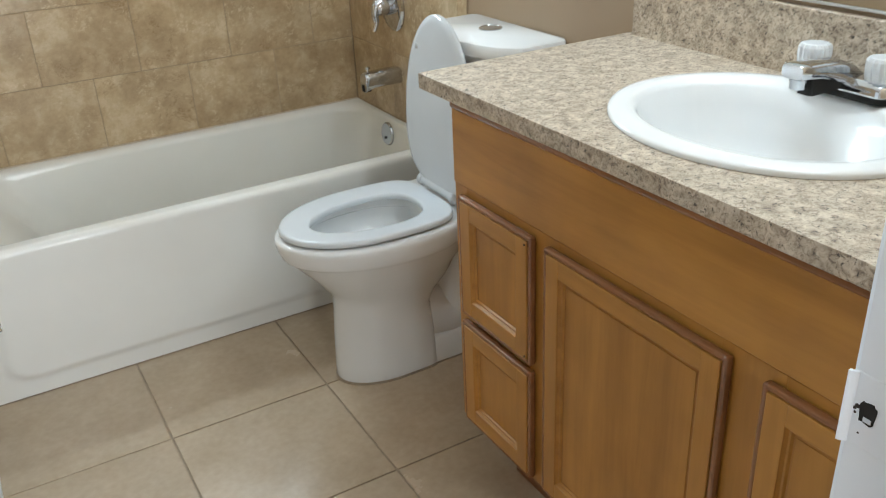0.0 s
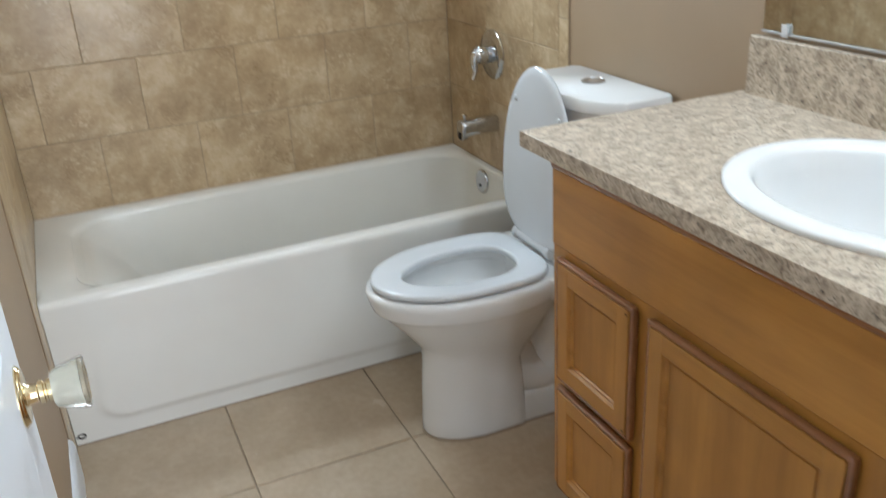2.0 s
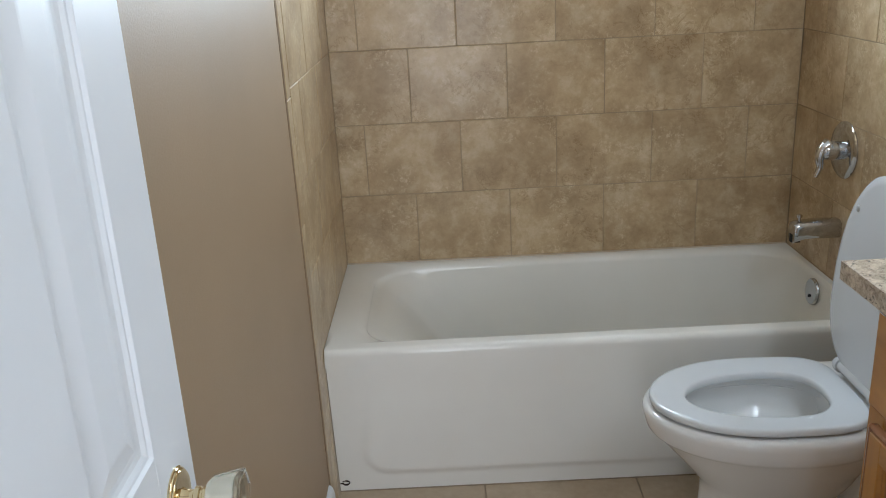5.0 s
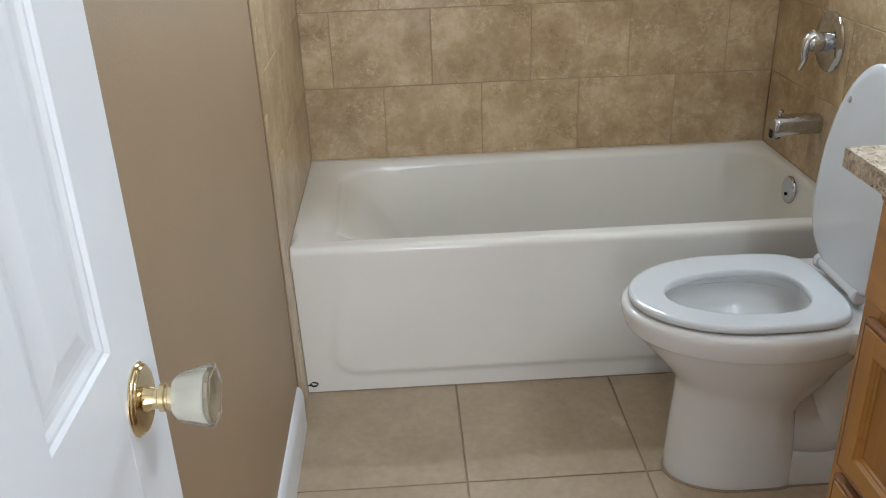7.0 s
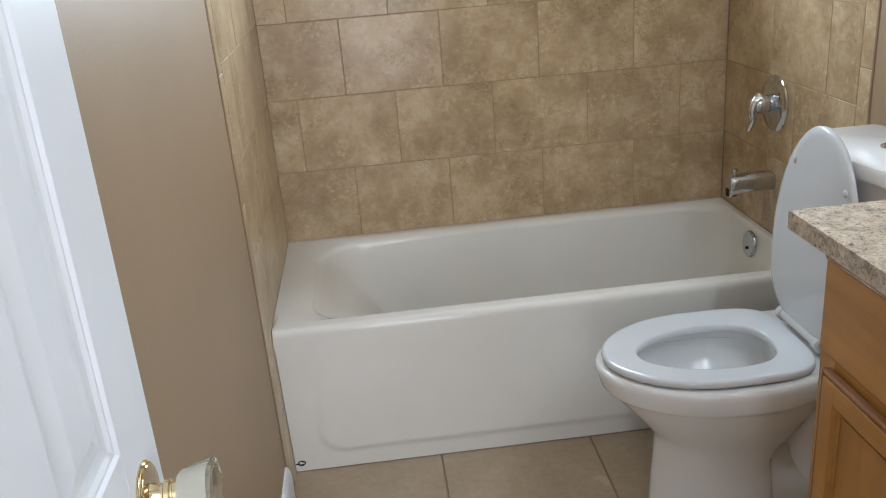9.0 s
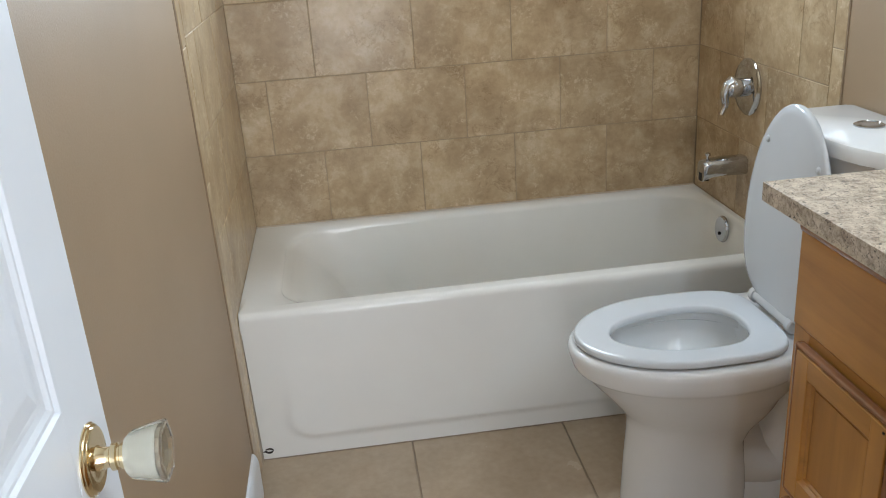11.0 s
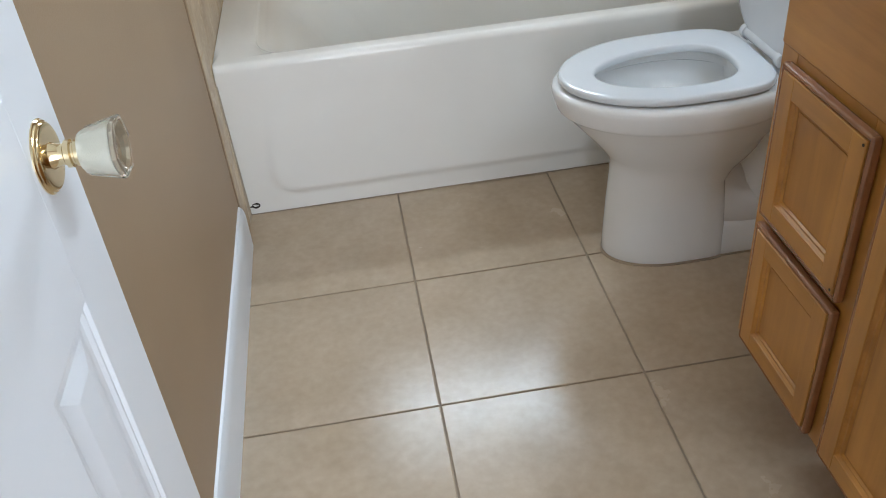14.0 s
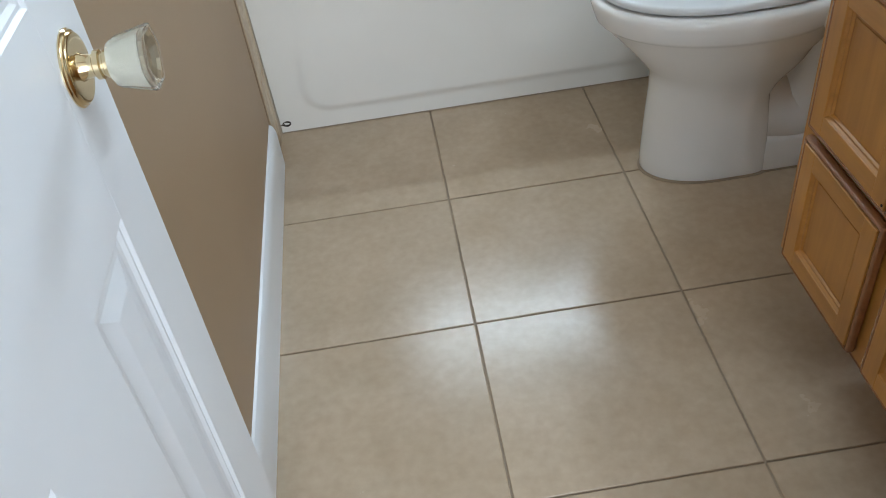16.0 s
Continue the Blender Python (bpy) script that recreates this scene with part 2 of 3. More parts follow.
def lathe(profile, m=None, n=32, cap0=True, cap1=True, bm=None):
    """profile: (radius, height) pairs; turned about z, then moved by m."""
    m = m or Matrix()
    rings = [[m @ Vector((r * math.cos(2 * math.pi * i / n), r * math.sin(2 * math.pi * i / n), h)) for i in range(n)] for r, h in profile]
    return loft(rings, cap0, cap1, bm)


def rrect(x0, x1, y0, y1, r, z, k=8, side=6):
    """Rounded rectangle as a ring, always with the same count of points."""
    out = []
    cs = [(x1 - r, y1 - r, 0), (x0 + r, y1 - r, 90), (x0 + r, y0 + r, 180), (x1 - r, y0 + r, 270)]
    for i, (cx, cy, a) in enumerate(cs):
        for j in range(k + 1):
            t = radians(a + 90 * j / k)
            out.append(Vector((cx + r * math.cos(t), cy + r * math.sin(t), z)))
        nx, ny, na = cs[(i + 1) % 4]
        p, q = out[-1], Vector((nx + r * math.cos(radians(na)), ny + r * math.sin(radians(na)), z))
        for j in range(1, side):
            out.append(p.lerp(q, j / side))
    return out


def egg(xf, xb, cy, hw, z, n=64, flat=0.0, wide=0.56):
    """Toilet-bowl outline: long round front at xf, blunter back at xb."""
    cx = xf + (xb - xf) * wide
    out = []
    for i in range(n):
        t = 2 * math.pi * i / n
        c, s = math.cos(t), math.sin(t)
        if c < 0:
            x = cx + (cx - xf) * c
            y = hw * s
        else:
            p = 2.0 + flat
            x = cx + (xb - cx) * math.copysign(abs(c) ** (2 / p), c)
            y = hw * math.copysign(abs(s) ** (2 / p), s)
        out.append(Vector((x, cy + y, z)))
    return out


def tube(path, r, n=14, bm=None):
    pts = [Vector(p) for p in path]
    rr = r if isinstance(r, (list, tuple)) else [r] * len(pts)
    rings = []
    for i, p in enumerate(pts):
        d = (pts[min(i + 1, len(pts) - 1)] - pts[max(i - 1, 0)]).normalized()
        u = d.cross(Vector((0, 1, 0.01))).normalized()
        w = d.cross(u)
        rings.append([p + rr[i] * (u * math.cos(2 * math.pi * k / n) + w * math.sin(2 * math.pi * k / n)) for k in range(n)])
    return loft(rings, bm=bm)


def sweep(points, steps=6):
    """Smooth curve through points."""
    p = [Vector(q) for q in points]
    p = [p[0]] + p + [p[-1]]
    out = []
    for i in range(1, len(p) - 2):
        for s in range(steps):
            t = s / steps
            out.append(0.5 * ((2 * p[i]) + (p[i + 1] - p[i - 1]) * t + (2 * p[i - 1] - 5 * p[i] + 4 * p[i + 1] - p[i + 2]) * t * t + (3 * p[i] - p[i - 1] - 3 * p[i + 1] + p[i + 2]) * t ** 3))
    return out + [p[-1]]


def smooth01(a, b, v):
    t = min(1, max(0, (v - a) / (b - a)))
    return t * t * (3 - 2 * t)


# ---------------- the room ----------------
XL, XR = -0.012, 1.453          # painted walls, left and right
PX = -0.003                     # face of the plaster on the left wall, almost flush with the tiles
YB, YN = 0.680, -1.935          # back wall behind the tiles, wall with the doorway
CEIL = 2.42
TX0, TX1, TY = 0.0, 1.450, 0.669  # faces of the wall tiles
TRIM_L, TRIM_R = -0.135, -0.132   # where the tiles end on the side walls
LEAN_Y = lambda z: TRIM_L + (1.25 - z) * 0.036   # the left tile edge is out of plumb
OX0, OX1, OZ = 0.040, 0.681, 2.03  # doorway


def structure(name, bm, material, label, category, smooth=False):
    return tagged(part(name, bm, material, smooth=smooth), label, category, kind="structure")


bm = box(XL - 0.1, XL, -4.2, YB + 0.12, 0, CEIL)
loft([[Vector((XL - 0.002, YN, z)), Vector((PX, YN, z)), Vector((PX, LEAN_Y(z) - 0.002, z)), Vector((XL - 0.002, LEAN_Y(z) - 0.002, z))] for z in (0.0, CEIL)], bm=bm)
structure("wall_west", bm, M_WALL, "tan painted plaster wall with satin sheen", "wall")
structure("wall_east", box(XR, XR + 0.1, -4.2, YB + 0.12, 0, CEIL), M_WALL, "tan painted plaster wall with satin sheen", "wall")
WX0, WX1, WZ0, WZ1 = 0.2415, 1.142, 1.44, 1.67
bm = box(XL, WX0, YB, YB + 0.12, 0, CEIL)
box(WX1, XR, YB, YB + 0.12, 0, CEIL, bm=bm)
box(WX0, WX1, YB, YB + 0.12, 0, WZ0, bm=bm)
box(WX0, WX1, YB, YB + 0.12, WZ1, CEIL, bm=bm)
structure("wall_north", bm, M_WALL, "back wall of the tub alcove behind tiles", "wall")
bm = box(XL, OX0 - 0.02, YN - 0.115, YN, 0, CEIL)
box(OX1 + 0.02, XR, YN - 0.115, YN, 0, CEIL, bm=bm)
box(OX0 - 0.02, OX1 + 0.02, YN - 0.115, YN, OZ + 0.02, CEIL, bm=bm)
structure("wall_south", bm, M_WALL, "tan painted wall with the doorway", "wall")
# hall end wall and carpet are unseen, added to enclose the fill lamp
structure("wall_hall", box(XL, XR, -4.2, -4.1, 0, CEIL), M_WALL, "plain tan wall added to close the unseen hall", "wall")
structure("ceiling", box(XL, XR, -4.1, YB, CEIL, CEIL + 0.1), M_CEIL, "white painted ceiling", "ceiling")
floor = structure("floor", box(XL, XR, YN - 0.06, YB, -0.1, -0.004), M_GROUT, "beige ceramic tile floor with brown grout", "floor")
structure("hall_floor", box(XL, XR, -4.1, YN - 0.06, -0.1, -0.002), M_CARPET, "brown carpet added in the unseen hall", "floor")

# window over the tub
win = thing("window_1", "small white frosted bathroom window", "window", kind="structure")
bm = box(WX0, WX0 + 0.04, YB + 0.05, YB + 0.11, WZ0, WZ1, 0.004)
box(WX1 - 0.04, WX1, YB + 0.05, YB + 0.11, WZ0, WZ1, 0.004, bm=bm)
box(WX0 + 0.04, WX1 - 0.04, YB + 0.05, YB + 0.11, WZ0, WZ0 + 0.04, 0.004, bm=bm)
box(WX0 + 0.04, WX1 - 0.04, YB + 0.05, YB + 0.11, WZ1 - 0.04, WZ1, 0.004, bm=bm)
part("window_frame", bm, M_WHITE, win)
part("pane", box(WX0 + 0.04, WX1 - 0.04, YB + 0.085, YB + 0.092, WZ0 + 0.04, WZ1 - 0.04), M_SKY, win, "frosted bright pane")

# doorway lining with the strike plate
jamb = thing("door_jamb", "white painted door jamb with worn strike hole", "door frame", kind="structure")
part("jamb_side", box(OX0 - 0.02, OX0, YN - 0.125, YN + 0.01, 0, OZ, 0.002), M_WHITE, jamb)
part("jamb_side", box(OX1, OX1 + 0.02, YN - 0.125, YN + 0.01, 0, OZ, 0.002), M_WHITE, jamb)
part("jamb_head", box(OX0 - 0.02, OX1 + 0.02, YN - 0.125, YN + 0.01, OZ, OZ + 0.02, 0.002), M_WHITE, jamb)
part("door_stop", box(OX1 - 0.011, OX1, YN - 0.075, YN - 0.040, 0, OZ, 0.003), M_WHITE, jamb)
part("casing", box(OX1 + 0.005, OX1 + 0.065, YN + 0.0, YN + 0.016, 0, OZ + 0.06, 0.005), M_WHITE, jamb)

# baseboard along the left wall
prof = [(0.0, 0.0), (0.014, 0.0), (0.014, 0.092), (0.0125, 0.104), (0.0095, 0.114), (0.005, 0.120), (0.0, 0.122)]
bm = loft([[Vector((PX + a, y, b)) for a, b in prof] for y in (LEAN_Y(0.06) - 0.012, YN + 0.012)])
structure("baseboard", bm, M_WHITE, "white painted wooden baseboard", "baseboard", smooth=30)

# ---------------- bathtub ----------------
HT = 0.451
tub = thing("bathtub", "white enamelled steel bathtub between tiled walls", "bathtub")
bot_y = 0.046
rings = [rrect(0.001, 1.449, 0.0022, 0.668, 0.002, HT - 0.05), rrect(0.001, 1.449, 0.0004, 0.668, 0.002, HT - 0.026)]
for a in range(0, 91, 15):
    s, c = math.sin(radians(a)), math.cos(radians(a))
    rings.append(rrect(0.001, 1.449, 0.017 - 0.017 * c, 0.668, 0.004, HT - 0.017 + 0.017 * s))
ix0, ix1, iy0, iy1 = 0.10, 1.425, 0.062, 0.628
RL, RR, RF, RB = 0.085, 0.010, 0.020, 0.030   # how far the rim rolls over, side by side
for a in range(0, 91, 10):
    s, c = 1 - math.sin(radians(a)), math.cos(radians(a))
    rings.append(rrect(ix0 - RL * s, ix1 + RR * s, iy0 - RF * s, iy1 + RB * s, 0.07 + 0.06 * (1 - s), HT - 0.024 * (1 - c)))
for t in (0.015, 0.04, 0.08, 0.14, 0.22, 0.35, 0.55, 0.75, 0.88, 0.96, 1.0):
    e = max(0.0, (t - 0.7) / 0.3) ** 2
    rings.append(rrect(ix0 + 0.27 * t ** 0.62 + 0.05 * e, ix1 - 0.035 * t - 0.05 * e, iy0 + 0.035 * t + 0.05 * e, iy1 - 0.035 * t - 0.05 * e, 0.13 - 0.02 * t, HT - 0.024 - 0.335 * t))
part("basin", loft(rings, cap0=False), M_TUB, tub, smooth=60)
# apron: leans in; its field stands proud of the border left, right and below
bm = bmesh.new()
nx, nz = 150, 64
rows = []
for j in range(nz + 1):
    z = 0.004 + (HT - 0.034 - 0.004) * j / nz
    row = []
    for i in range(nx + 1):
        x = 0.003 + 1.444 * i / nx
        edge = 0.05 + 0.055 * (z / HT) ** 2
        # distance to the border's inner line, rounded in the lower corners
        dx, dz = x - edge - 0.03, z - 0.062
        dr = 1.30 - x
        q = min(dx, dr)
        if q < 0.07 and dz < 0.07:
            d = 0.07 - math.hypot(max(0, 0.07 - q), max(0, 0.07 - dz))
        else:
            d = min(q, dz)
        s = -smooth01(-0.013, 0.013, d) * (1 - smooth01(0.0, 0.42, z)) * 0.0085
        row.append(bm.verts.new((x, 0.0002 + (bot_y - 0.003) * (1 - z / HT) ** 1.2 + s, z)))
    rows.append(row)
for a, b in zip(rows, rows[1:]):
    for i in range(nx):
        bm.faces.new((a[i], a[i + 1], b[i + 1], b[i]))
ext = bmesh.ops.extrude_face_region(bm, geom=bm.faces[:])
bmesh.ops.translate(bm, vec=(0, 0.006, 0), verts=[v for v in ext["geom"] if isinstance(v, bmesh.types.BMVert)])
part("apron", bm, M_TUB, tub, smooth=60)
# chipped corner at the floor
chip = [(0.020 + 0.0105 * math.cos(radians(a)), 0.0395, 0.031 + 0.0062 * math.sin(radians(a))) for a in range(-150, 151, 20)]
part("chip", tube(chip, [0.0016 + 0.0014 * math.sin(0.45 * k) ** 2 for k in range(len(chip))], 8), M_RUST, tub, "black chipped enamel ring")
part("chip", tube([(0.004, 0.0395, 0.0285), (0.010, 0.0392, 0.0295), (0.015, 0.0395, 0.0300)], [0.0012, 0.0026, 0.0014], 8), M_RUST, tub, "black chipped enamel patch")
over = part("overflow_plate", lathe([(0.041, 0), (0.041, 0.004), (0.037, 0.009), (0.012, 0.010), (0.002, 0.0102)], pose(1.4195, 0.366, 0.398, 0, -86, 0), 36), M_CHROME, tub, "round chrome overflow plate", smooth=40)
part("screw", lathe([(0.005, 0), (0.005, 0.003), (0.003, 0.004)], pose(1.4085, 0.366, 0.386, 0, -86, 0), 12), M_DARK, tub)

part("caulk_line", box(0.002, 1.448, bot_y - 0.004, bot_y + 0.006, 0.0, 0.0035, 0.001), M_GROUT, tub, "brown grout line at the floor")
part("caulk_line", box(0.001, 1.449, 0.663, 0.669, HT - 0.001, HT + 0.0035, 0.0015), M_CAULK, tub, "thin caulk line against the tiles")
part("caulk_line", box(-0.001, 0.0014, 0.002, bot_y, 0.0, HT - 0.03), M_CAULK, tub, "tan caulk line beside the apron")

# ---------------- shower fittings ----------------
valve = thing("shower_valve", "chrome single-lever shower valve on tiled wall", "faucet")
vm = pose(TX1 - 0.0005, 0.322, 0.837, 0, -90, 0)
part("escutcheon", lathe([(0.080, 0), (0.080, 0.003), (0.073, 0.009), (0.045, 0.013), (0.03, 0.014)], vm, 40), M_CHROME, valve, smooth=40)
part("hub", lathe([(0.026, 0.012), (0.026, 0.05), (0.024, 0.062), (0.018, 0.070), (0.004, 0.073)], vm, 28), M_CHROME, valve, smooth=40)
path = sweep([(TX1 - 0.048, 0.320, 0.852), (TX1 - 0.064, 0.316, 0.844), (TX1 - 0.074, 0.311, 0.820), (TX1 - 0.073, 0.307, 0.794), (TX1 - 0.084, 0.304, 0.768)])
n = len(path)
part("lever", tube(path, [0.022 - 0.016 * (i / (n - 1)) ** 0.7 for i in range(n)], 14), M_CHROME, valve, smooth=50)
spout = thing("tub_spout", "chrome tub spout with diverter knob", "faucet")
rings = []
for x, hw, zt, zb in [(1.4435, 0.028, 0.652, 0.597), (1.44, 0.029, 0.653, 0.597), (1.38, 0.028, 0.654, 0.598), (1.345, 0.027, 0.652, 0.597), (1.324, 0.026, 0.650, 0.590), (1.315, 0.0255, 0.647, 0.586), (1.3125, 0.024, 0.644, 0.588)]:
    rings.append([Vector((x + 0.006, 0.318 + hw * math.copysign(abs(math.cos(t)) ** 0.7, math.cos(t)), (zt + zb) / 2 - 0.012 + (zt - zb) / 2 * math.copysign(abs(math.sin(t)) ** 0.7, math.sin(t)))) for t in [2 * math.pi * k / 28 for k in range(28)]])
part("spout_body", loft(rings), M_CHROME, spout, smooth=50)
part("mouth", loft([rrect(1.3168, 1.343, 0.304, 0.332, 0.008, z, 4, 2) for z in (0.5775, 0.600)]), M_DARK, spout, "dark open mouth")
part("diverter_knob", lathe([(0.004, 0), (0.004, 0.012), (0.008, 0.013), (0.008, 0.020), (0.003, 0.022)], pose(1.338, 0.318, 0.636), 16), M_CHROME, spout, smooth=40)

shelf = thing("corner_shelf", "white ceramic corner shelf fixed to wall tiles", "shelf")
rings = []
for r, z in ((0.165, 1.358), (0.183, 1.362), (0.190, 1.370), (0.190, 1.382), (0.184, 1.386), (0.172, 1.382), (0.150, 1.380)):
    rings.append([Vector((TX1 - 0.001, TY - 0.001, z))] + [Vector((TX1 - 0.001 - r * math.sin(t), TY - 0.001 - r * math.cos(t), z)) for t in [math.pi / 2 * k / 18 for k in range(19)]])
part("dish", loft(rings), M_CHINA, shelf, smooth=40)

# ---------------- toilet ----------------
TC = -0.351
toilet = thing("toilet", "white two-piece toilet with lid raised, on tile floor", "toilet")
spec = [(0.000, 0.872, 1.140, 0.093, 5.0), (0.010, 0.867, 1.143, 0.096, 5.0), (0.04, 0.868, 1.140, 0.096, 5.0), (0.14, 0.874, 1.134, 0.099, 4.2),
        (0.21, 0.88, 1.130, 0.104, 2.4), (0.238, 0.881, 1.150, 0.111, 1.4), (0.256, 0.879, 1.168, 0.118, 1.0), (0.275, 0.867, 1.186, 0.129, 0.8), (0.30, 0.848, 1.204, 0.143, 0.6),
        (0.33, 0.823, 1.218, 0.158, 0.5), (0.36, 0.796, 1.226, 0.1705, 0.4), (0.388, 0.771, 1.230, 0.1795, 0.3), (0.3925, 0.7655, 1.231, 0.1815, 0.3), (0.3955, 0.7605, 1.233, 0.1838, 0.3), (0.400, 0.7570, 1.235, 0.1855, 0.3),
        (0.416, 0.752, 1.239, 0.1865, 0.3), (0.430, 0.748, 1.243, 0.188, 0.3), (0.440, 0.746, 1.245, 0.188, 0.3), (0.448, 0.749, 1.243, 0.185, 0.3), (0.451, 0.757, 1.24, 0.177, 0.3),
        (0.451, 0.800, 1.165, 0.128, 0.2), (0.444, 0.808, 1.158, 0.121, 0.2), (0.425, 0.812, 1.155, 0.118, 0.2), (0.42, 0.800, 1.165, 0.125, 0.2), (0.398, 0.806, 1.160, 0.122, 0.2), (0.380, 0.818, 1.152, 0.114, 0.2),
        (0.365, 0.834, 1.140, 0.101, 0.1), (0.352, 0.854, 1.125, 0.086, 0.1), (0.338, 0.880, 1.105, 0.071, 0.1), (0.31, 0.91, 1.075, 0.058, 0.1), (0.24, 0.93, 1.05, 0.045, 0.1)]
part("bowl", loft([egg(a, b + (0.022 if h > 0.165 else 0), TC, h, z, flat=f) for z, a, b, h, f in spec]), M_CHINA, toilet, smooth=60)
part("water", loft([egg(0.908, 1.077, TC, 0.060, 0.316), egg(0.910, 1.075, TC, 0.0585, 0.317)]), M_WATER, toilet)
rings = [rrect(1.085, 1.335, TC - w, TC + w, 0.03, z) for z, w in ((0, 0.086), (0.012, 0.088), (0.074, 0.084), (0.088, 0.078), (0.095, 0.064))]
part("foot", loft(rings), M_CHINA, toilet, smooth=50)
path = sweep([(1.04, TC, 0.25), (1.10, TC, 0.185), (1.155, TC, 0.125), (1.22, TC, 0.12), (1.255, TC, 0.19), (1.27, TC, 0.27), (1.30, TC, 0.36)])
part("trapway", tube(path, [0.074, 0.078, 0.082, 0.085] + [0.085] * (len(path) - 4), 24), M_CHINA, toilet, smooth=60)
part("web", box(1.06, 1.30, TC - 0.030, TC + 0.030, 0.03, 0.36, 0.02, 3), M_CHINA, toilet, smooth=50)
for s in (-1, 1):
    part("bolt_cap", lathe([(0.017, 0), (0.017, 0.008), (0.013, 0.018), (0.004, 0.022)], pose(1.205, TC + s * 0.062, 0.0925), 18), M_CHINA, toilet, smooth=50)
part("deck", loft([rrect(1.15, 1.435, TC - w, TC + w, 0.04, z) for z, w in ((0.33, 0.07), (0.37, 0.13), (0.40, 0.165), (0.445, 0.17), (0.452, 0.162))]), M_CHINA, toilet, smooth=50)
part("caulk_ring", loft([rrect(1.09, 1.338, TC - 0.0905, TC + 0.0905, 0.03, z) for z in (0.0, 0.0032)]), M_GROUT, toilet, "thin brown grout line round the foot")
part("caulk_ring", loft([egg(0.864, 1.146, TC, 0.0985, 0.0, flat=5), egg(0.864, 1.146, TC, 0.0985, 0.003, flat=5), egg(0.871, 1.138, TC, 0.094, 0.005, flat=5)]), M_GROUT, toilet, "thin brown grout line round the foot")
# seat ring
ring = []
for dz, grow in ((0.0, -0.006), (0.003, -0.001), (0.007, 0.0), (0.012, -0.0005), (0.0155, -0.003), (0.017, -0.007), (0.0172, -0.014)):
    ring.append(egg(0.760 - grow, 1.196 + grow * 0.3, TC - 0.001, 0.168 + grow, 0.4550 + dz, flat=2.3, wide=0.54))
for dz, grow in ((0.0172, 0.009), (0.0165, 0.004), (0.0145, 0.0015), (0.010, 0.0), (0.003, 0.0), (0.0, 0.002)):
    ring.append(egg(0.836 - grow, 1.134 + grow, TC - 0.013, 0.097 + grow, 0.4550 + dz, flat=0.5, wide=0.62))
ring.append(ring[0])
part("seat", loft(ring, False, False), M_SEAT, toilet, "pale plastic toilet seat ring", smooth=50)
# raised lid, leaning on the tank


def lid_ring(grow, h):
    out = []
    for p in egg(0.0, 0.464, 0.0, 0.167 + grow, h, flat=1.0, wide=0.59):
        out.append(LT @ Vector(((p.x - 0.464) - (grow if p.x < 0.2 else -grow * 0.2), p.y, h)))
    return out


LT = Matrix.Translation((1.222, TC + 0.012, 0.480)) @ Matrix.Rotation(radians(4.6), 4, "X") @ Matrix.Rotation(radians(91), 4, "Y")
part("lid", loft([lid_ring(-0.010, 0.000), lid_ring(-0.003, -0.001), lid_ring(0.0, -0.004), lid_ring(0.0, -0.010), lid_ring(-0.004, -0.014), lid_ring(-0.02, -0.018)][::-1]), M_SEAT, toilet, "raised pale plastic toilet lid", smooth=50)
for px, py in ((-0.365, -0.108), (-0.365, 0.098)):
    part("bumper", lathe([(0.008, 0), (0.008, 0.002), (0.006, 0.004), (0.002, 0.0045)], LT @ pose(px, py, -0.0165, 180, 0, 0), 16), M_SEAT, toilet, "small grey lid bumper", smooth=40)
part("hinge_bar", lathe([(0.0115, 0), (0.0138, 0.002), (0.0138, 0.158), (0.0115, 0.16)], pose(1.212, TC + 0.085, 0.483, 90, 0, 0), 16), M_SEAT, toilet, smooth=40)
for s in (-1, 1):
    part("hinge_cap", lathe([(0.014, 0), (0.0175, 0.003), (0.0175, 0.018), (0.014, 0.021)], pose(1.212, TC + s * 0.083 + 0.013, 0.482, 90, 0, 0), 18), M_SEAT, toilet, smooth=40)


def tank_ring(x0, x1, hw, bow, z, n=12):
    """D-shaped plan with a bowed front."""
    pts = []
    for i in range(n + 1):
        t = -1 + 2 * i / n
        pts.append(Vector((x0 + bow * (1 - math.sqrt(max(0.0, 1 - 0.97 * t * t))) , TKY + hw * t, z)))
    pts += [Vector((x1 - 0.012, TKY + hw, z)), Vector((x1, TKY + hw - 0.012, z)), Vector((x1, TKY - hw + 0.012, z)), Vector((x1 - 0.012, TKY - hw, z))]
    return pts


TKY, TKZ = -0.392, 0.890
part("tank", loft([tank_ring(1.275, 1.432, 0.160, 0.09, 0.452), tank_ring(1.262, 1.438, 0.175, 0.09, 0.50), tank_ring(1.250, 1.442, 0.198, 0.09, 0.80), tank_ring(1.250, 1.442, 0.198, 0.09, TKZ - 0.036)]), M_CHINA, toilet, smooth=35)
part("tank_lid", loft([tank_ring(1.244, 1.444, 0.204, 0.09, TKZ - 0.036), tank_ring(1.236, 1.446, 0.210, 0.09, TKZ - 0.032), tank_ring(1.236, 1.446, 0.210, 0.09, TKZ - 0.010), tank_ring(1.240, 1.445, 0.207, 0.09, TKZ - 0.003), tank_ring(1.248, 1.442, 0.201, 0.09, TKZ)]), M_CHINA, toilet, smooth=35)
part("flush_button", lathe([(0.030, 0), (0.030, 0.003), (0.024, 0.006), (0.023, 0.0045), (0.002, 0.0055)], pose(1.368, TKY + 0.012, TKZ - 0.0005), 32), M_CHROME, toilet, "round chrome dual flush button", smooth=30)

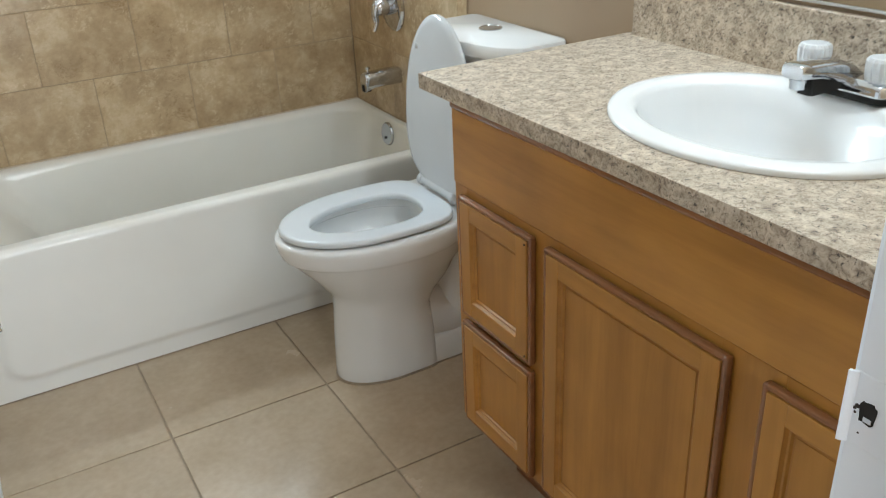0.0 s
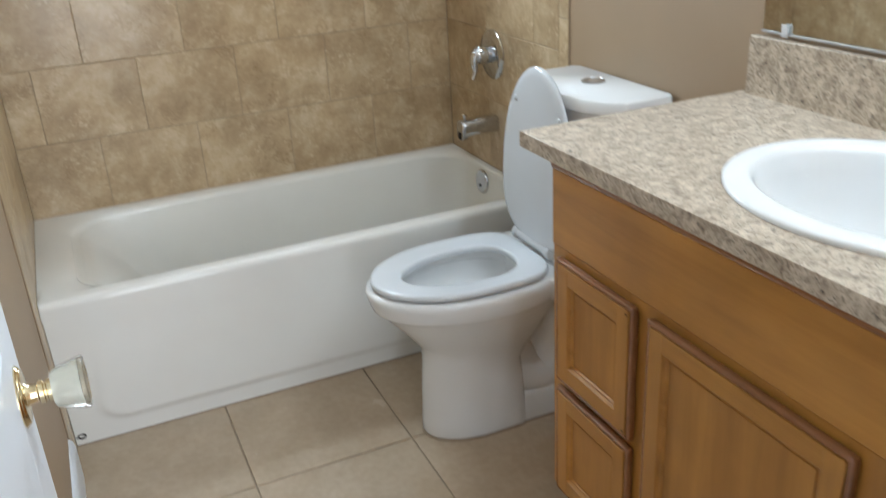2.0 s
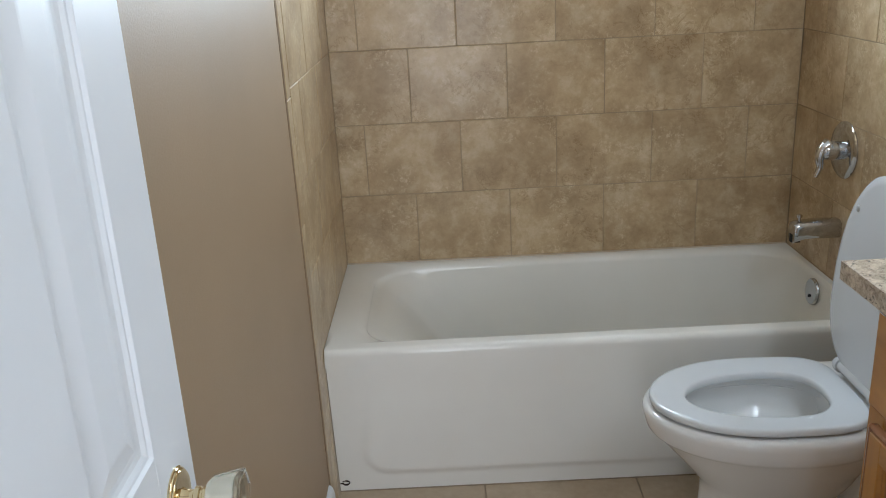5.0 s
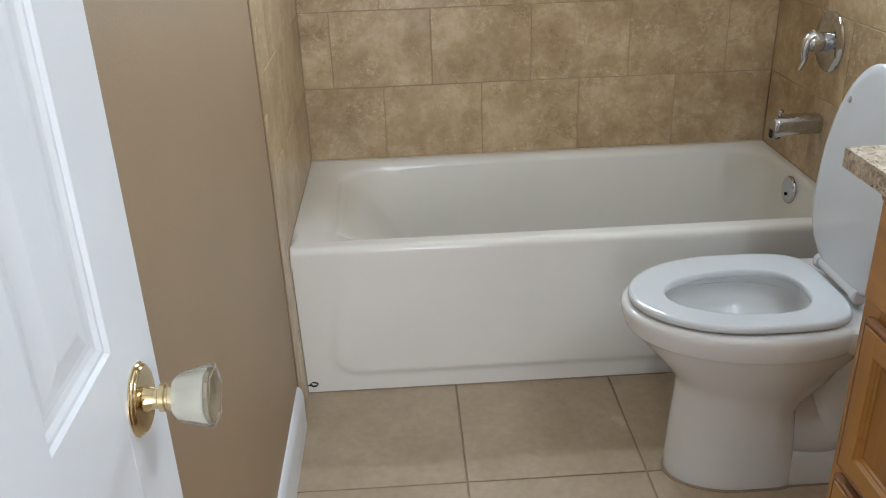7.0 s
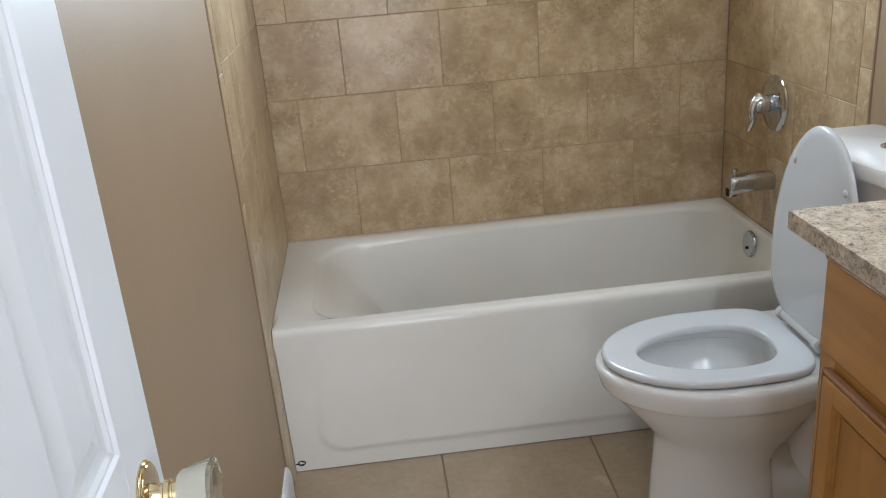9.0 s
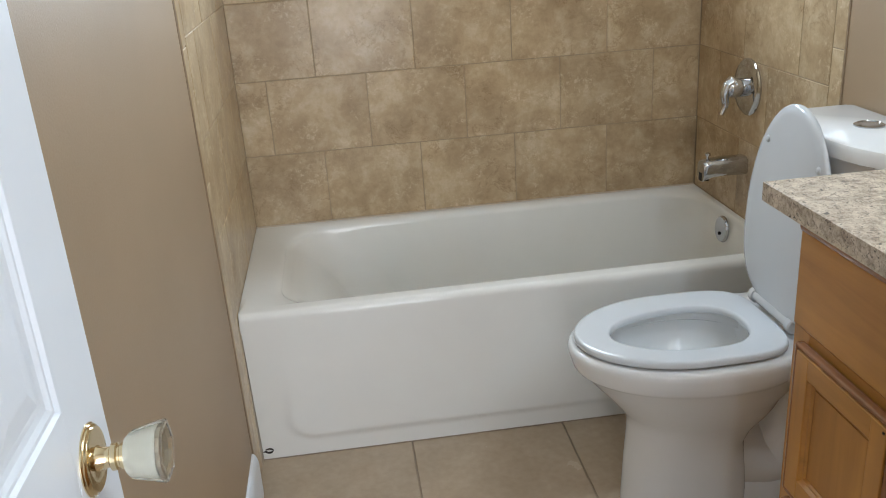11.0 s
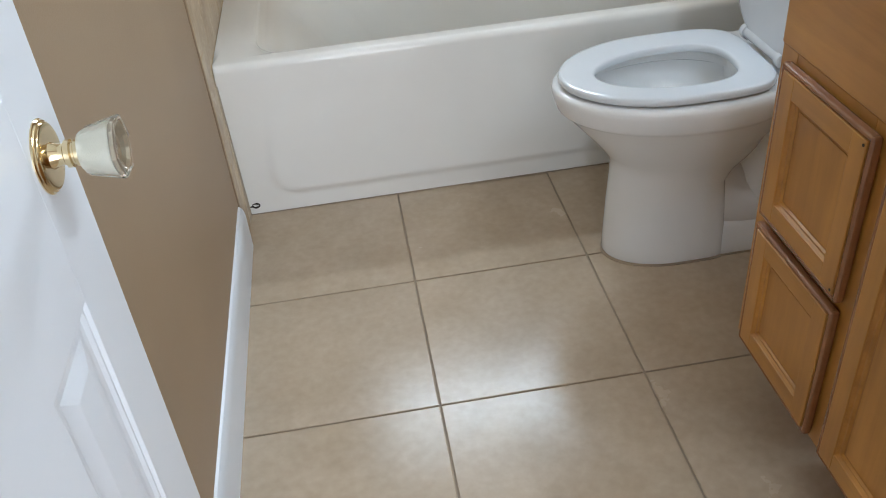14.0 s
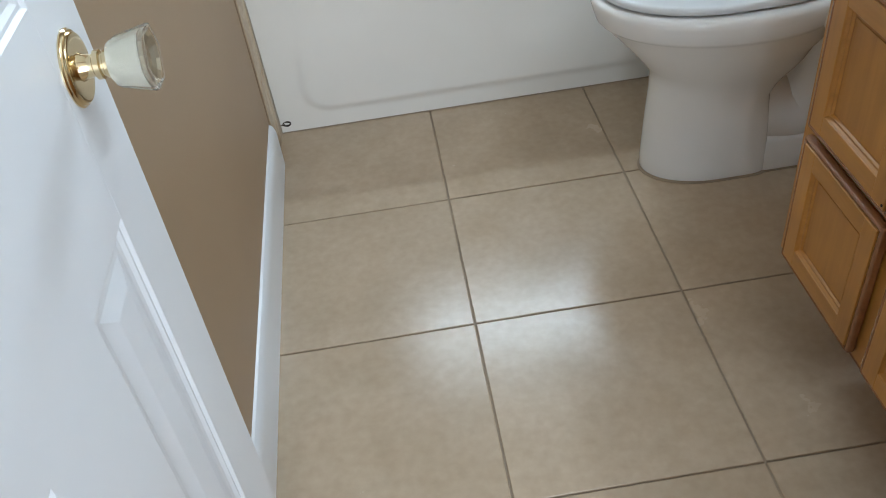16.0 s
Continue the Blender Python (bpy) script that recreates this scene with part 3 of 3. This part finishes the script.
# ---------------- vanity ----------------
FX = 0.963                       # face frame
VY0, VY1, VZ0, VZ1 = -0.868, -1.928, 0.172, 0.910
van = thing("vanity_cabinet", "honey-stained wooden vanity with drawers and door", "vanity")
part("side_panel", box(FX + 0.018, XR - 0.002, VY0 - 0.016, VY0, VZ0, VZ1, 0.001), M_WOOD_V, van)
part("side_panel", box(FX + 0.018, XR - 0.002, VY1, VY1 + 0.016, VZ0, VZ1, 0.001), M_WOOD_V, van)
part("bottom_panel", box(FX + 0.018, XR - 0.002, VY1 + 0.016, VY0 - 0.016, VZ0, VZ0 + 0.016), M_WOOD_H, van)
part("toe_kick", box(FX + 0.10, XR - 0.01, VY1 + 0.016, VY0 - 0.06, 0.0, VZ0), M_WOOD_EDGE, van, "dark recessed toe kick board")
frame_x = (FX, FX + 0.018)
part("stile", box(*frame_x, VY0 - 0.045, VY0, VZ0, VZ1, 0.0012), M_WOOD_V, van)
part("stile", box(*frame_x, -1.205, -1.118, VZ0, VZ1, 0.0012), M_WOOD_V, van)
part("stile", box(*frame_x, -1.67, -1.565, VZ0, VZ1, 0.0012), M_WOOD_V, van)
part("stile", box(*frame_x, VY1, VY1 + 0.03, VZ0, VZ1, 0.0012), M_WOOD_V, van)
segs = [(-1.118, VY0 - 0.045), (-1.565, -1.205), (VY1 + 0.03, -1.67)]
for y0, y1 in segs:
    part("rail", box(*frame_x, y0, y1, 0.69, VZ1, 0.0012), M_WOOD_H, van)
    part("rail", box(*frame_x, y0, y1, VZ0, 0.205, 0.0012), M_WOOD_H, van)
for y0, y1 in (segs[0], segs[2]):
    part("rail", box(*frame_x, y0, y1, 0.425, 0.465, 0.0012), M_WOOD_H, van)
part("top_panel", box(FX - 0.004, FX, VY1 + 0.002, VY0 - 0.002, 0.732, VZ1 - 0.028, 0.003), M_WOOD_H, van, "plain honey-stained wooden false front")
part("top_trim", box(FX - 0.010, FX, VY1 + 0.002, VY0 - 0.002, VZ1 - 0.0275, VZ1 + 0.001, 0.006), M_WOOD_RIM, van)


def panel_front(name, y0, y1, z0, z1, label, nails=()):
    """Framed front with bevelled outer edge and a sunk panel; y0 > y1."""
    f = part(name, box(FX - 0.006, FX - 0.001, y1 + 0.012, y0 - 0.012, z0 + 0.012, z1 - 0.012), M_WOOD_EDGE, van, label)
    w, xf = 0.044, FX - 0.018
    for a, b in ((y0 - w, y0), (y1, y1 + w)):
        part("front_stile", box(xf, FX - 0.0015, max(a, y1 + 0.010), min(b, y0 - 0.010), z0 + 0.010, z1 - 0.010, 0.0015, 2), M_WOOD_V, f)
    for a, b in ((z0, z0 + w), (z1 - w, z1)):
        part("front_rail", box(xf + 0.0003, FX - 0.0015, y1 + w - 0.001, y0 - w + 0.001, max(a, z0 + 0.010), min(b, z1 - 0.010), 0.0015, 2), M_WOOD_H, f)
    g = bmesh.new()
    rings = []
    for off, x in ((0.0, xf + 0.0025), (0.003, xf + 0.0065), (0.006, xf + 0.0070), (0.0085, xf + 0.011), (0.011, xf + 0.0112)):
        rings.append([Vector((x, y0 - w - off, z0 + w + off)), Vector((x, y1 + w + off, z0 + w + off)), Vector((x, y1 + w + off, z1 - w - off)), Vector((x, y0 - w - off, z1 - w - off))])
    part("moulding", loft(rings, False, False, g), M_WOOD_H, f)
    o = 0.0125
    part("groove", box(xf + 0.0101, FX - 0.003, y1 + w + 0.0085, y0 - w - 0.0085, z0 + w + 0.0085, z1 - w - 0.0085), M_WOOD_GROOVE, f, "slightly darker groove round the panel")
    part("panel", box(xf + 0.0092, FX - 0.002, y1 + w + o, y0 - w - o, z0 + w + o, z1 - w - o), M_WOOD_V, f)
    # rounded glossy outer rim
    for a, b in ((y0 - 0.0105, y0), (y1, y1 + 0.0105)):
        part("edge_strip", box(xf + 0.0012, FX - 0.0012, a, b, z0, z1, 0.0055, 3), M_WOOD_RIM, f, "glossy reddish stained edge")
    for a, b in ((z0, z0 + 0.0105), (z1 - 0.0105, z1)):
        part("edge_strip", box(xf + 0.0012, FX - 0.0012, y1 + 0.004, y0 - 0.004, a, b, 0.0055, 3), M_WOOD_RIM, f, "glossy reddish stained edge")
    for zz0 in nails:
        part("nail_hole", lathe([(0.0022, 0), (0.0022, 0.0008), (0.001, 0.001)], pose(xf - 0.0002, y1 + 0.015, zz0, 0, -90, 0), 10), M_DARK, f, "small dark nail hole")
    return f


panel_front("drawer_front", -0.900, -1.143, 0.452, 0.717, "upper drawer front", (0.469, 0.700))
panel_front("drawer_front", -0.900, -1.143, 0.184, 0.437, "lower drawer front")
panel_front("cabinet_door", -1.180, -1.588, 0.188, 0.717, "tall cabinet door with sunk panel")
panel_front("drawer_front", -1.645, -1.888, 0.450, 0.715, "upper drawer front")
panel_front("drawer_front", -1.645, -1.888, 0.184, 0.437, "lower drawer front")

# countertop with an oval cut-out
CX0, CY0, CY1, CZ = 0.925, -0.810, -1.932, 0.941
SX, SY, SA, SB = 1.205, -1.390, 0.218, 0.258
top = thing("countertop", "speckled beige granite-look laminate countertop", "countertop")
angs = sorted([2 * math.pi * i / 96 + 0.003 for i in range(96)] + [math.atan2(y - SY, x - SX) % (2 * math.pi) for x in (CX0, XR - 0.002) for y in (CY0, CY1)])


def rect_ring(g, z):
    out = []
    for a in angs:
        c, s = math.cos(a), math.sin(a)
        tx = ((XR - 0.002 - SX) if c > 0 else (CX0 + g - SX)) / (c if abs(c) > 1e-6 else 1e-6)
        ty = ((CY0 - g - SY) if s > 0 else (CY1 - SY)) / (s if abs(s) > 1e-6 else 1e-6)
        t = min(abs(tx), abs(ty))
        out.append(Vector((SX + c * t, SY + s * t, z)))
    return out


def oval(a, b, z, ring_angs=None):
    return [Vector((SX + a * math.cos(t), SY + b * math.sin(t), z)) for t in (ring_angs or angs)]


rings = [oval(SA - 0.02, SB - 0.02, CZ - 0.029), rect_ring(0.004, CZ - 0.032), rect_ring(0.0, CZ - 0.029), rect_ring(0.0, CZ - 0.0004), rect_ring(0.0004, CZ), oval(SA - 0.02, SB - 0.02, CZ), oval(SA - 0.02, SB - 0.02, CZ - 0.029)]
part("slab", loft(rings, False, False), M_GRANITE, top, smooth=30)
part("backsplash", box(XR - 0.020, XR - 0.001, CY1, CY0 - 0.022, CZ - 0.001, CZ + 0.116, 0.002), M_GRANITE, top, "speckled laminate backsplash")

sink = thing("sink", "white oval drop-in sink set in the countertop", "sink")
prof = [(0.0, 0.0005), (0.0, 0.0055), (-0.0025, 0.0085), (-0.009, 0.0105), (-0.024, 0.0120), (-0.036, 0.0118), (-0.043, 0.0085), (-0.049, -0.001), (-0.057, -0.028), (-0.074, -0.072), (-0.105, -0.11), (-0.150, -0.132), (-0.19, -0.136)]
rings = []
for g, z in prof:
    k = 0.022 * min(1, max(0, (-g - 0.025) / 0.03))  # wider ledge at the tap side
    rings.append([p + Vector((-k, 0, 0)) * (0.5 + 0.5 * math.cos(t)) for p, t in zip(oval(max(0.02, SA + g), max(0.03, SB + g), CZ + z), angs)])
part("basin", loft(rings, False, True), M_SINK, sink, smooth=60)
part("drain", lathe([(0.024, 0), (0.024, 0.003), (0.016, 0.002), (0.002, 0.001)], pose(SX - 0.02, SY, CZ - 0.1365), 24), M_CHROME, sink, smooth=40)

tap = thing("sink_faucet", "chrome two-handle faucet with clear acrylic knobs", "faucet")
FXX, FZ = SX + SA - 0.045, CZ + 0.0125
rings = [rrect(FXX - w, FXX + w, SY - l, SY + l, min(w, 0.018), FZ + z, 5, 3) for w, l, z in ((0.028, 0.088, 0.009), (0.028, 0.088, 0.014), (0.024, 0.084, 0.024), (0.018, 0.076, 0.030))]
part("gasket", loft([rrect(FXX - 0.0295, FXX + 0.0295, SY - 0.0895, SY + 0.0895, 0.018, FZ + z, 5, 3) for z in (-0.0005, 0.0095)]), M_DARK, tap, "black rubber gasket")
part("base", loft(rings), M_CHROME, tap, smooth=35)
rings = []
for x, w, z0, z1 in ((FXX + 0.022, 0.020, 0.010, 0.030), (FXX, 0.021, 0.012, 0.046), (FXX - 0.030, 0.020, 0.020, 0.058), (FXX - 0.075, 0.020, 0.034, 0.062), (FXX - 0.106, 0.021, 0.038, 0.064), (FXX - 0.124, 0.021, 0.040, 0.066), (FXX - 0.128, 0.019, 0.042, 0.064)):
    rings.append([Vector((x, SY + w * math.copysign(abs(math.cos(t)) ** 0.55, math.cos(t)), FZ + (z0 + z1) / 2 + (z1 - z0) / 2 * math.copysign(abs(math.sin(t)) ** 0.55, math.sin(t)))) for t in [2 * math.pi * k / 24 for k in range(24)]])
part("spout", loft(rings), M_CHROME, tap, smooth=45)
part("spout_underside", loft([rrect(FXX - 0.096, FXX - 0.018, SY - 0.014, SY + 0.014, 0.006, FZ + z, 4, 2) for z in (0.012, 0.042)]), M_DARK, tap, "black hollow underside of the spout")
part("aerator", lathe([(0.0125, -0.004), (0.0125, 0.012)], pose(FXX - 0.111, SY, FZ + 0.029), 16), M_CHROME, tap, smooth=40)
for s in (-1, 1):
    part("handle_stem", lathe([(0.016, 0), (0.015, 0.012), (0.009, 0.018)], pose(FXX, SY + s * 0.062, FZ + 0.014), 20), M_CHROME, tap, smooth=40)
    rings = []
    for r, h in ((0.016, 0.0), (0.0235, 0.005), (0.0255, 0.022), (0.0250, 0.034), (0.022, 0.039), (0.017, 0.040)):
        rings.append([Vector((FXX + r * (1 + 0.05 * (-1) ** k) * math.cos(2 * math.pi * k / 32), SY + s * 0.062 + r * (1 + 0.05 * (-1) ** k) * math.sin(2 * math.pi * k / 32), FZ + 0.027 + h)) for k in range(32)])
    part("handle_knob", loft(rings), M_CRYSTAL, tap, "clear faceted acrylic knob")

# mirror over the vanity
mirror = thing("wall_mirror", "frameless wall mirror above the backsplash", "mirror")
part("glass", box(XR - 0.007, XR - 0.001, -1.90, -0.852, 1.070, 1.90), M_MIRROR, mirror)
part("channel", box(XR - 0.010, XR - 0.001, -1.90, -0.852, 1.0645, 1.0695, 0.001), M_BAR, mirror, "pale metal channel under the glass")
for y in (-0.914, -1.70):
    part("clip", box(XR - 0.014, XR - 0.0105, y - 0.008, y + 0.008, 1.062, 1.086, 0.0015), M_CRYSTAL, mirror, "clear plastic mirror clip")
lampbar = thing("vanity_light", "brushed metal vanity light bar with round bulbs", "lamp")
part("bar", box(XR - 0.03, XR - 0.001, -1.75, -1.01, 1.935, 2.025, 0.006), M_BAR, lampbar)
for bx, by, bz in BULBS:
    ob = part("bulb", lathe([(0.004, -0.042), (0.026, -0.034), (0.040, -0.012), (0.040, 0.012), (0.026, 0.034), (0.018, 0.044), (0.016, 0.10)], pose(bx, by, bz, 0, 90, 0), 24), M_BULB, lampbar, smooth=60)
    ob.visible_shadow = False

# ---------------- the door ----------------
DX1, DX0, DY0, DY1 = 0.082, 0.047, -1.306, -1.928   # faces; free edge and hinge edge
door = thing("door_1", "white painted six-panel door standing open", "door", kind="structure")
cols = [(-1.517, -1.397), (-1.780, -1.655)]
zrows = [(0.21, 0.835), (1.018, 1.60), (1.70, 1.90)]
# slab with sunk panels: stiles, rails, then fields
part("stile", box(DX0, DX1, -1.397, DY0, 0.012, 2.02, 0.0015), M_WHITE, door)
part("stile", box(DX0, DX1, -1.655, -1.517, 0.012, 2.02), M_WHITE, door)
part("stile", box(DX0, DX1, DY1, -1.780, 0.012, 2.02, 0.0015), M_WHITE, door)
zz = [0.012, 0.21, 0.835, 1.018, 1.60, 1.70, 1.90, 2.02]
for y0, y1 in cols:
    for k in (0, 2, 4, 6):
        part("rail", box(DX0, DX1, y0, y1, zz[k], zz[k + 1]), M_WHITE, door)
    for z0, z1 in zrows:
        rings = []
        for off, x in ((0.0, DX1), (0.003, DX1 - 0.0028), (0.006, DX1 - 0.0031), (0.010, DX1 - 0.0056), (0.015, DX1 - 0.0066), (0.020, DX1 - 0.0066), (0.040, DX1 - 0.0022), (0.043, DX1 - 0.0020)):
            rings.append([Vector((x, y0 + off, z0 + off)), Vector((x, y1 - off, z0 + off)), Vector((x, y1 - off, z1 - off)), Vector((x, y0 + off, z1 - off))])
        rings.insert(0, [Vector((DX0 + 0.004, p.y, p.z)) for p in rings[0]])
        part("panel", loft(rings), M_WHITE, door)
km = pose(DX1 - 0.0005, -1.361, 0.953, 0, 90, 0)
knob = part("door_knob", lathe([(0.0302, 0), (0.0302, 0.0016), (0.0292, 0.0024), (0.0286, 0.0036), (0.0274, 0.0042), (0.0266, 0.0054), (0.0248, 0.0060), (0.018, 0.0054), (0.0110, 0.0058), (0.0098, 0.0085), (0.0085, 0.014), (0.0085, 0.016), (0.0112, 0.0175), (0.0112, 0.0215), (0.0092, 0.0225), (0.0092, 0.0240), (0.0108, 0.0250), (0.0108, 0.0300)], km, 40), M_BRASS, door, "polished brass door knob base", smooth=35)
part("grip", lathe([(0.009, 0.0285), (0.0150, 0.0290), (0.0168, 0.0315), (0.0190, 0.046), (0.0205, 0.053), (0.0205, 0.055)], km, 32, cap1=False), M_MARBLE, knob, "pearly cream plastic grip", smooth=35)
part("end_cap", lathe([(0.0212, 0.0555), (0.0218, 0.0590), (0.0200, 0.0600), (0.018, 0.0575), (0.008, 0.0545), (0.001, 0.0545)], km, 12), M_CAPB, knob, "clear faceted end with bronze tint")
part("clear_shell", lathe([(0.0172, 0.0300), (0.0196, 0.0335), (0.0258, 0.0585), (0.0252, 0.0610), (0.0222, 0.0610)], km @ pose(0, 0, 0, 0, 0, 22.5), 6, False, False), M_CLEAR, knob, "clear faceted acrylic shell")
part("latch_plate", box(DX0 + 0.005, DX1 - 0.005, DY0 - 0.0005, DY0 + 0.0015, 0.925, 0.985), M_BRASS, door)

# strike plate and its hole on the other jamb
part("strike_plate", box(OX1 - 0.0007, OX1 + 0.001, YN - 0.028, YN + 0.010, 0.931, 0.994, 0.001), M_WHITE, jamb, "painted-over strike plate")
rings = [[Vector((OX1 - 0.002 - 0.004 * math.sin(math.pi * min(1, i / 5) / 2), YN + 0.006 + 0.006 * (i / 5), z)) for z in (0.931, 0.994)] + [Vector((OX1 + 0.001 - 0.004 * math.sin(math.pi * min(1, i / 5) / 2), YN + 0.006 + 0.006 * (i / 5), z)) for z in (0.994, 0.931)] for i in range(6)]
part("strike_lip", loft(rings), M_WHITE, jamb, "curved painted strike lip", smooth=50)
hole = []
for k in range(28):
    t = 2 * math.pi * k / 28
    c, q = math.cos(t), math.sin(t)
    hole.append((math.copysign(abs(c) ** 0.45, c) * (0.0066 + 0.0006 * math.sin(5 * t)), math.copysign(abs(q) ** 0.45, q) * (0.0092 + 0.0007 * math.cos(7 * t))))
part("strike_hole", loft([[Vector((x, YN - 0.006 + a, 0.963 + b)) for a, b in hole] for x in (OX1 - 0.0014, OX1)]), M_DARK, jamb, "dark worn strike hole")
part("latch_metal", box(OX1 - 0.0022, OX1 - 0.0010, YN - 0.0105, YN - 0.0035, 0.9555, 0.9600, 0.0004), M_CHROME, jamb, "bare metal inside the strike hole")
for dy, dz, w in ((0.0060, 0.0020, 0.0022), (0.0078, -0.0005, 0.0016), (0.0070, -0.0040, 0.0012), (0.0015, -0.0200, 0.0009)):
    part("paint_chip", lathe([(w, 0), (w * 0.9, 0.0003), (w * 0.2, 0.0004)], pose(OX1 - 0.0007, YN - 0.006 + dy + 0.003, 0.963 + dz, 0, -90, 0), 7), M_RUST, jamb, "chipped paint")

# ---------------- tiles ----------------
def tile_mesh(w, h, d, name, material, gap=0.0015):
    """A tile with soft edges in its own plane: w along x, h along y, face at z = 0."""
    e = 0.0015
    r = [[Vector((sx * (w / 2 - o), sy * (h / 2 - o), z)) for sx, sy in ((-1, -1), (1, -1), (1, 1), (-1, 1))] for o, z in ((gap, -d), (gap, -e), (gap + e, 0.0))]
    bm = loft(r, False, True)
    me = bpy.data.meshes.new(name)
    bmesh.ops.recalc_face_normals(bm, faces=bm.faces[:])
    bm.to_mesh(me)
    bm.free()
    me.materials.append(material)
    return me


def lay(parent, u0, u1, v0, v1, pitch_u, pitch_v, first_u, first_v, half, place, material, depth, gap):
    """Tiles cut to the field u0..u1, v0..v1; half: every second course is shifted by half a tile."""
    cache = {}
    j = math.floor((v0 - first_v) / pitch_v)
    while first_v + j * pitch_v < v1 - 0.004:
        a, b = max(v0, first_v + j * pitch_v), min(v1, first_v + (j + 1) * pitch_v)
        off = first_u + (pitch_u / 2 if half and j % 2 else 0)
        i = math.floor((u0 - off) / pitch_u)
        while off + i * pitch_u < u1 - 0.004:
            c, d = max(u0, off + i * pitch_u), min(u1, off + (i + 1) * pitch_u)
            i += 1
            if d - c < 0.008 or b - a < 0.008:
                continue
            key = (round(d - c, 3), round(b - a, 3))
            if key not in cache:
                cache[key] = tile_mesh(d - c, b - a, depth, "tile", material, gap)
            ob = new("tile", cache[key])
            ob.parent = parent
            ob.matrix_world = place((c + d) / 2, (a + b) / 2) @ pose(0, 0, random.uniform(-0.0003, 0.0003), random.uniform(-0.1, 0.1), random.uniform(-0.1, 0.1), 0)
        j += 1


lay(floor, XL, XR, YN - 0.06, 0.05, 0.4225, 0.4165, -0.0175, -0.3565 - 0.4165 * 4, False, lambda u, v: pose(u, v, 0), M_FLOOR, 0.006, 0.0018)
field = thing("wall_tiles", "glazed travertine-look tiles laid in running bond", "wall tiles", kind="structure")
part("grout_bed", box(TX0 - 0.004, WX0, TY + 0.0015, YB, 0.44, 2.2), M_WGROUT, field)
part("grout_bed", box(WX1, TX1 + 0.004, TY + 0.0015, YB, 0.44, 2.2), M_WGROUT, field)
part("grout_bed", box(WX0, WX1, TY + 0.0015, YB, 0.44, WZ0), M_WGROUT, field)
part("grout_bed", box(XL, TX0 - 0.0015, TRIM_L + 0.066, YB, 0.0, 2.2), M_WGROUT, field)
part("grout_bed", box(TX1 + 0.0015, XR, TRIM_R + 0.004, YB, 0.0, 2.2), M_WGROUT, field)
back = lambda u, v: pose(u, TY, v, 90, 0, 0)
P, V0, PV, U0 = 0.3022, 0.4525, 0.2292, 0.2415
ROW = 0.4515 + 4 * PV
lay(field, TX0, TX1, V0, ROW, P, PV, U0 - P, 0.4515, True, back, M_TILE, 0.006, 0.0009)
lay(field, TX0, WX0, ROW, 2.2, P, PV, U0 - P, 0.4515, True, back, M_TILE, 0.006, 0.0009)
lay(field, WX1, TX1, ROW, 2.2, P, PV, U0 - P, 0.4515, True, back, M_TILE, 0.006, 0.0009)
lay(field, WX0, WX1, ROW, WZ0, P, PV, U0 - P, 0.4515, True, back, M_TILE, 0.006, 0.0009)
left = lambda u, v: pose(TX0, u, v, 90, 0, 90)
right = lambda u, v: pose(TX1, u, v, 90, 0, -90)
lay(field, TRIM_L + 0.062, TY, 0.0, 2.2, P, PV, 0.05, 0.4515, True, left, M_TILE, 0.006, 0.0009)
left_trim = lambda u, v: pose(TX0 + 0.001, LEAN_Y(v) + 0.025, v, 90, 0, 90) @ pose(0, 0, 0, 0, 0, 2.06)
lay(field, 0.0, 0.05, 0.0, 2.2, 0.05, 0.30, 0.0, 0.22, False, left_trim, M_TILE, 0.0135, 0.0009)
lay(field, TRIM_R + 0.05, TY, 0.0, 2.2, P, PV, 0.06, 0.4515, True, right, M_TILE, 0.006, 0.0009)
lay(field, TRIM_R, TRIM_R + 0.05, 0.0, 2.2, 0.05, 0.30, TRIM_R, 0.10, False, right, M_TILE, 0.006, 0.0009)
bm = loft([[Vector((XL, LEAN_Y(z) - 0.004, z)), Vector((PX + 0.0012, LEAN_Y(z) - 0.004, z)), Vector((TX0 + 0.0002, LEAN_Y(z) + 0.0008, z)), Vector((XL, LEAN_Y(z) + 0.0008, z))] for z in (0.0, 0.7, 1.4, 2.2)])
part("edge_bead", bm, M_BEAD, field, "brown caulked tile edge")
part("edge_bead", box(TX1 + 0.0006, XR, TRIM_R - 0.004, TRIM_R + 0.001, 0.0, 2.2), M_BEAD, field, "brown caulked tile edge")
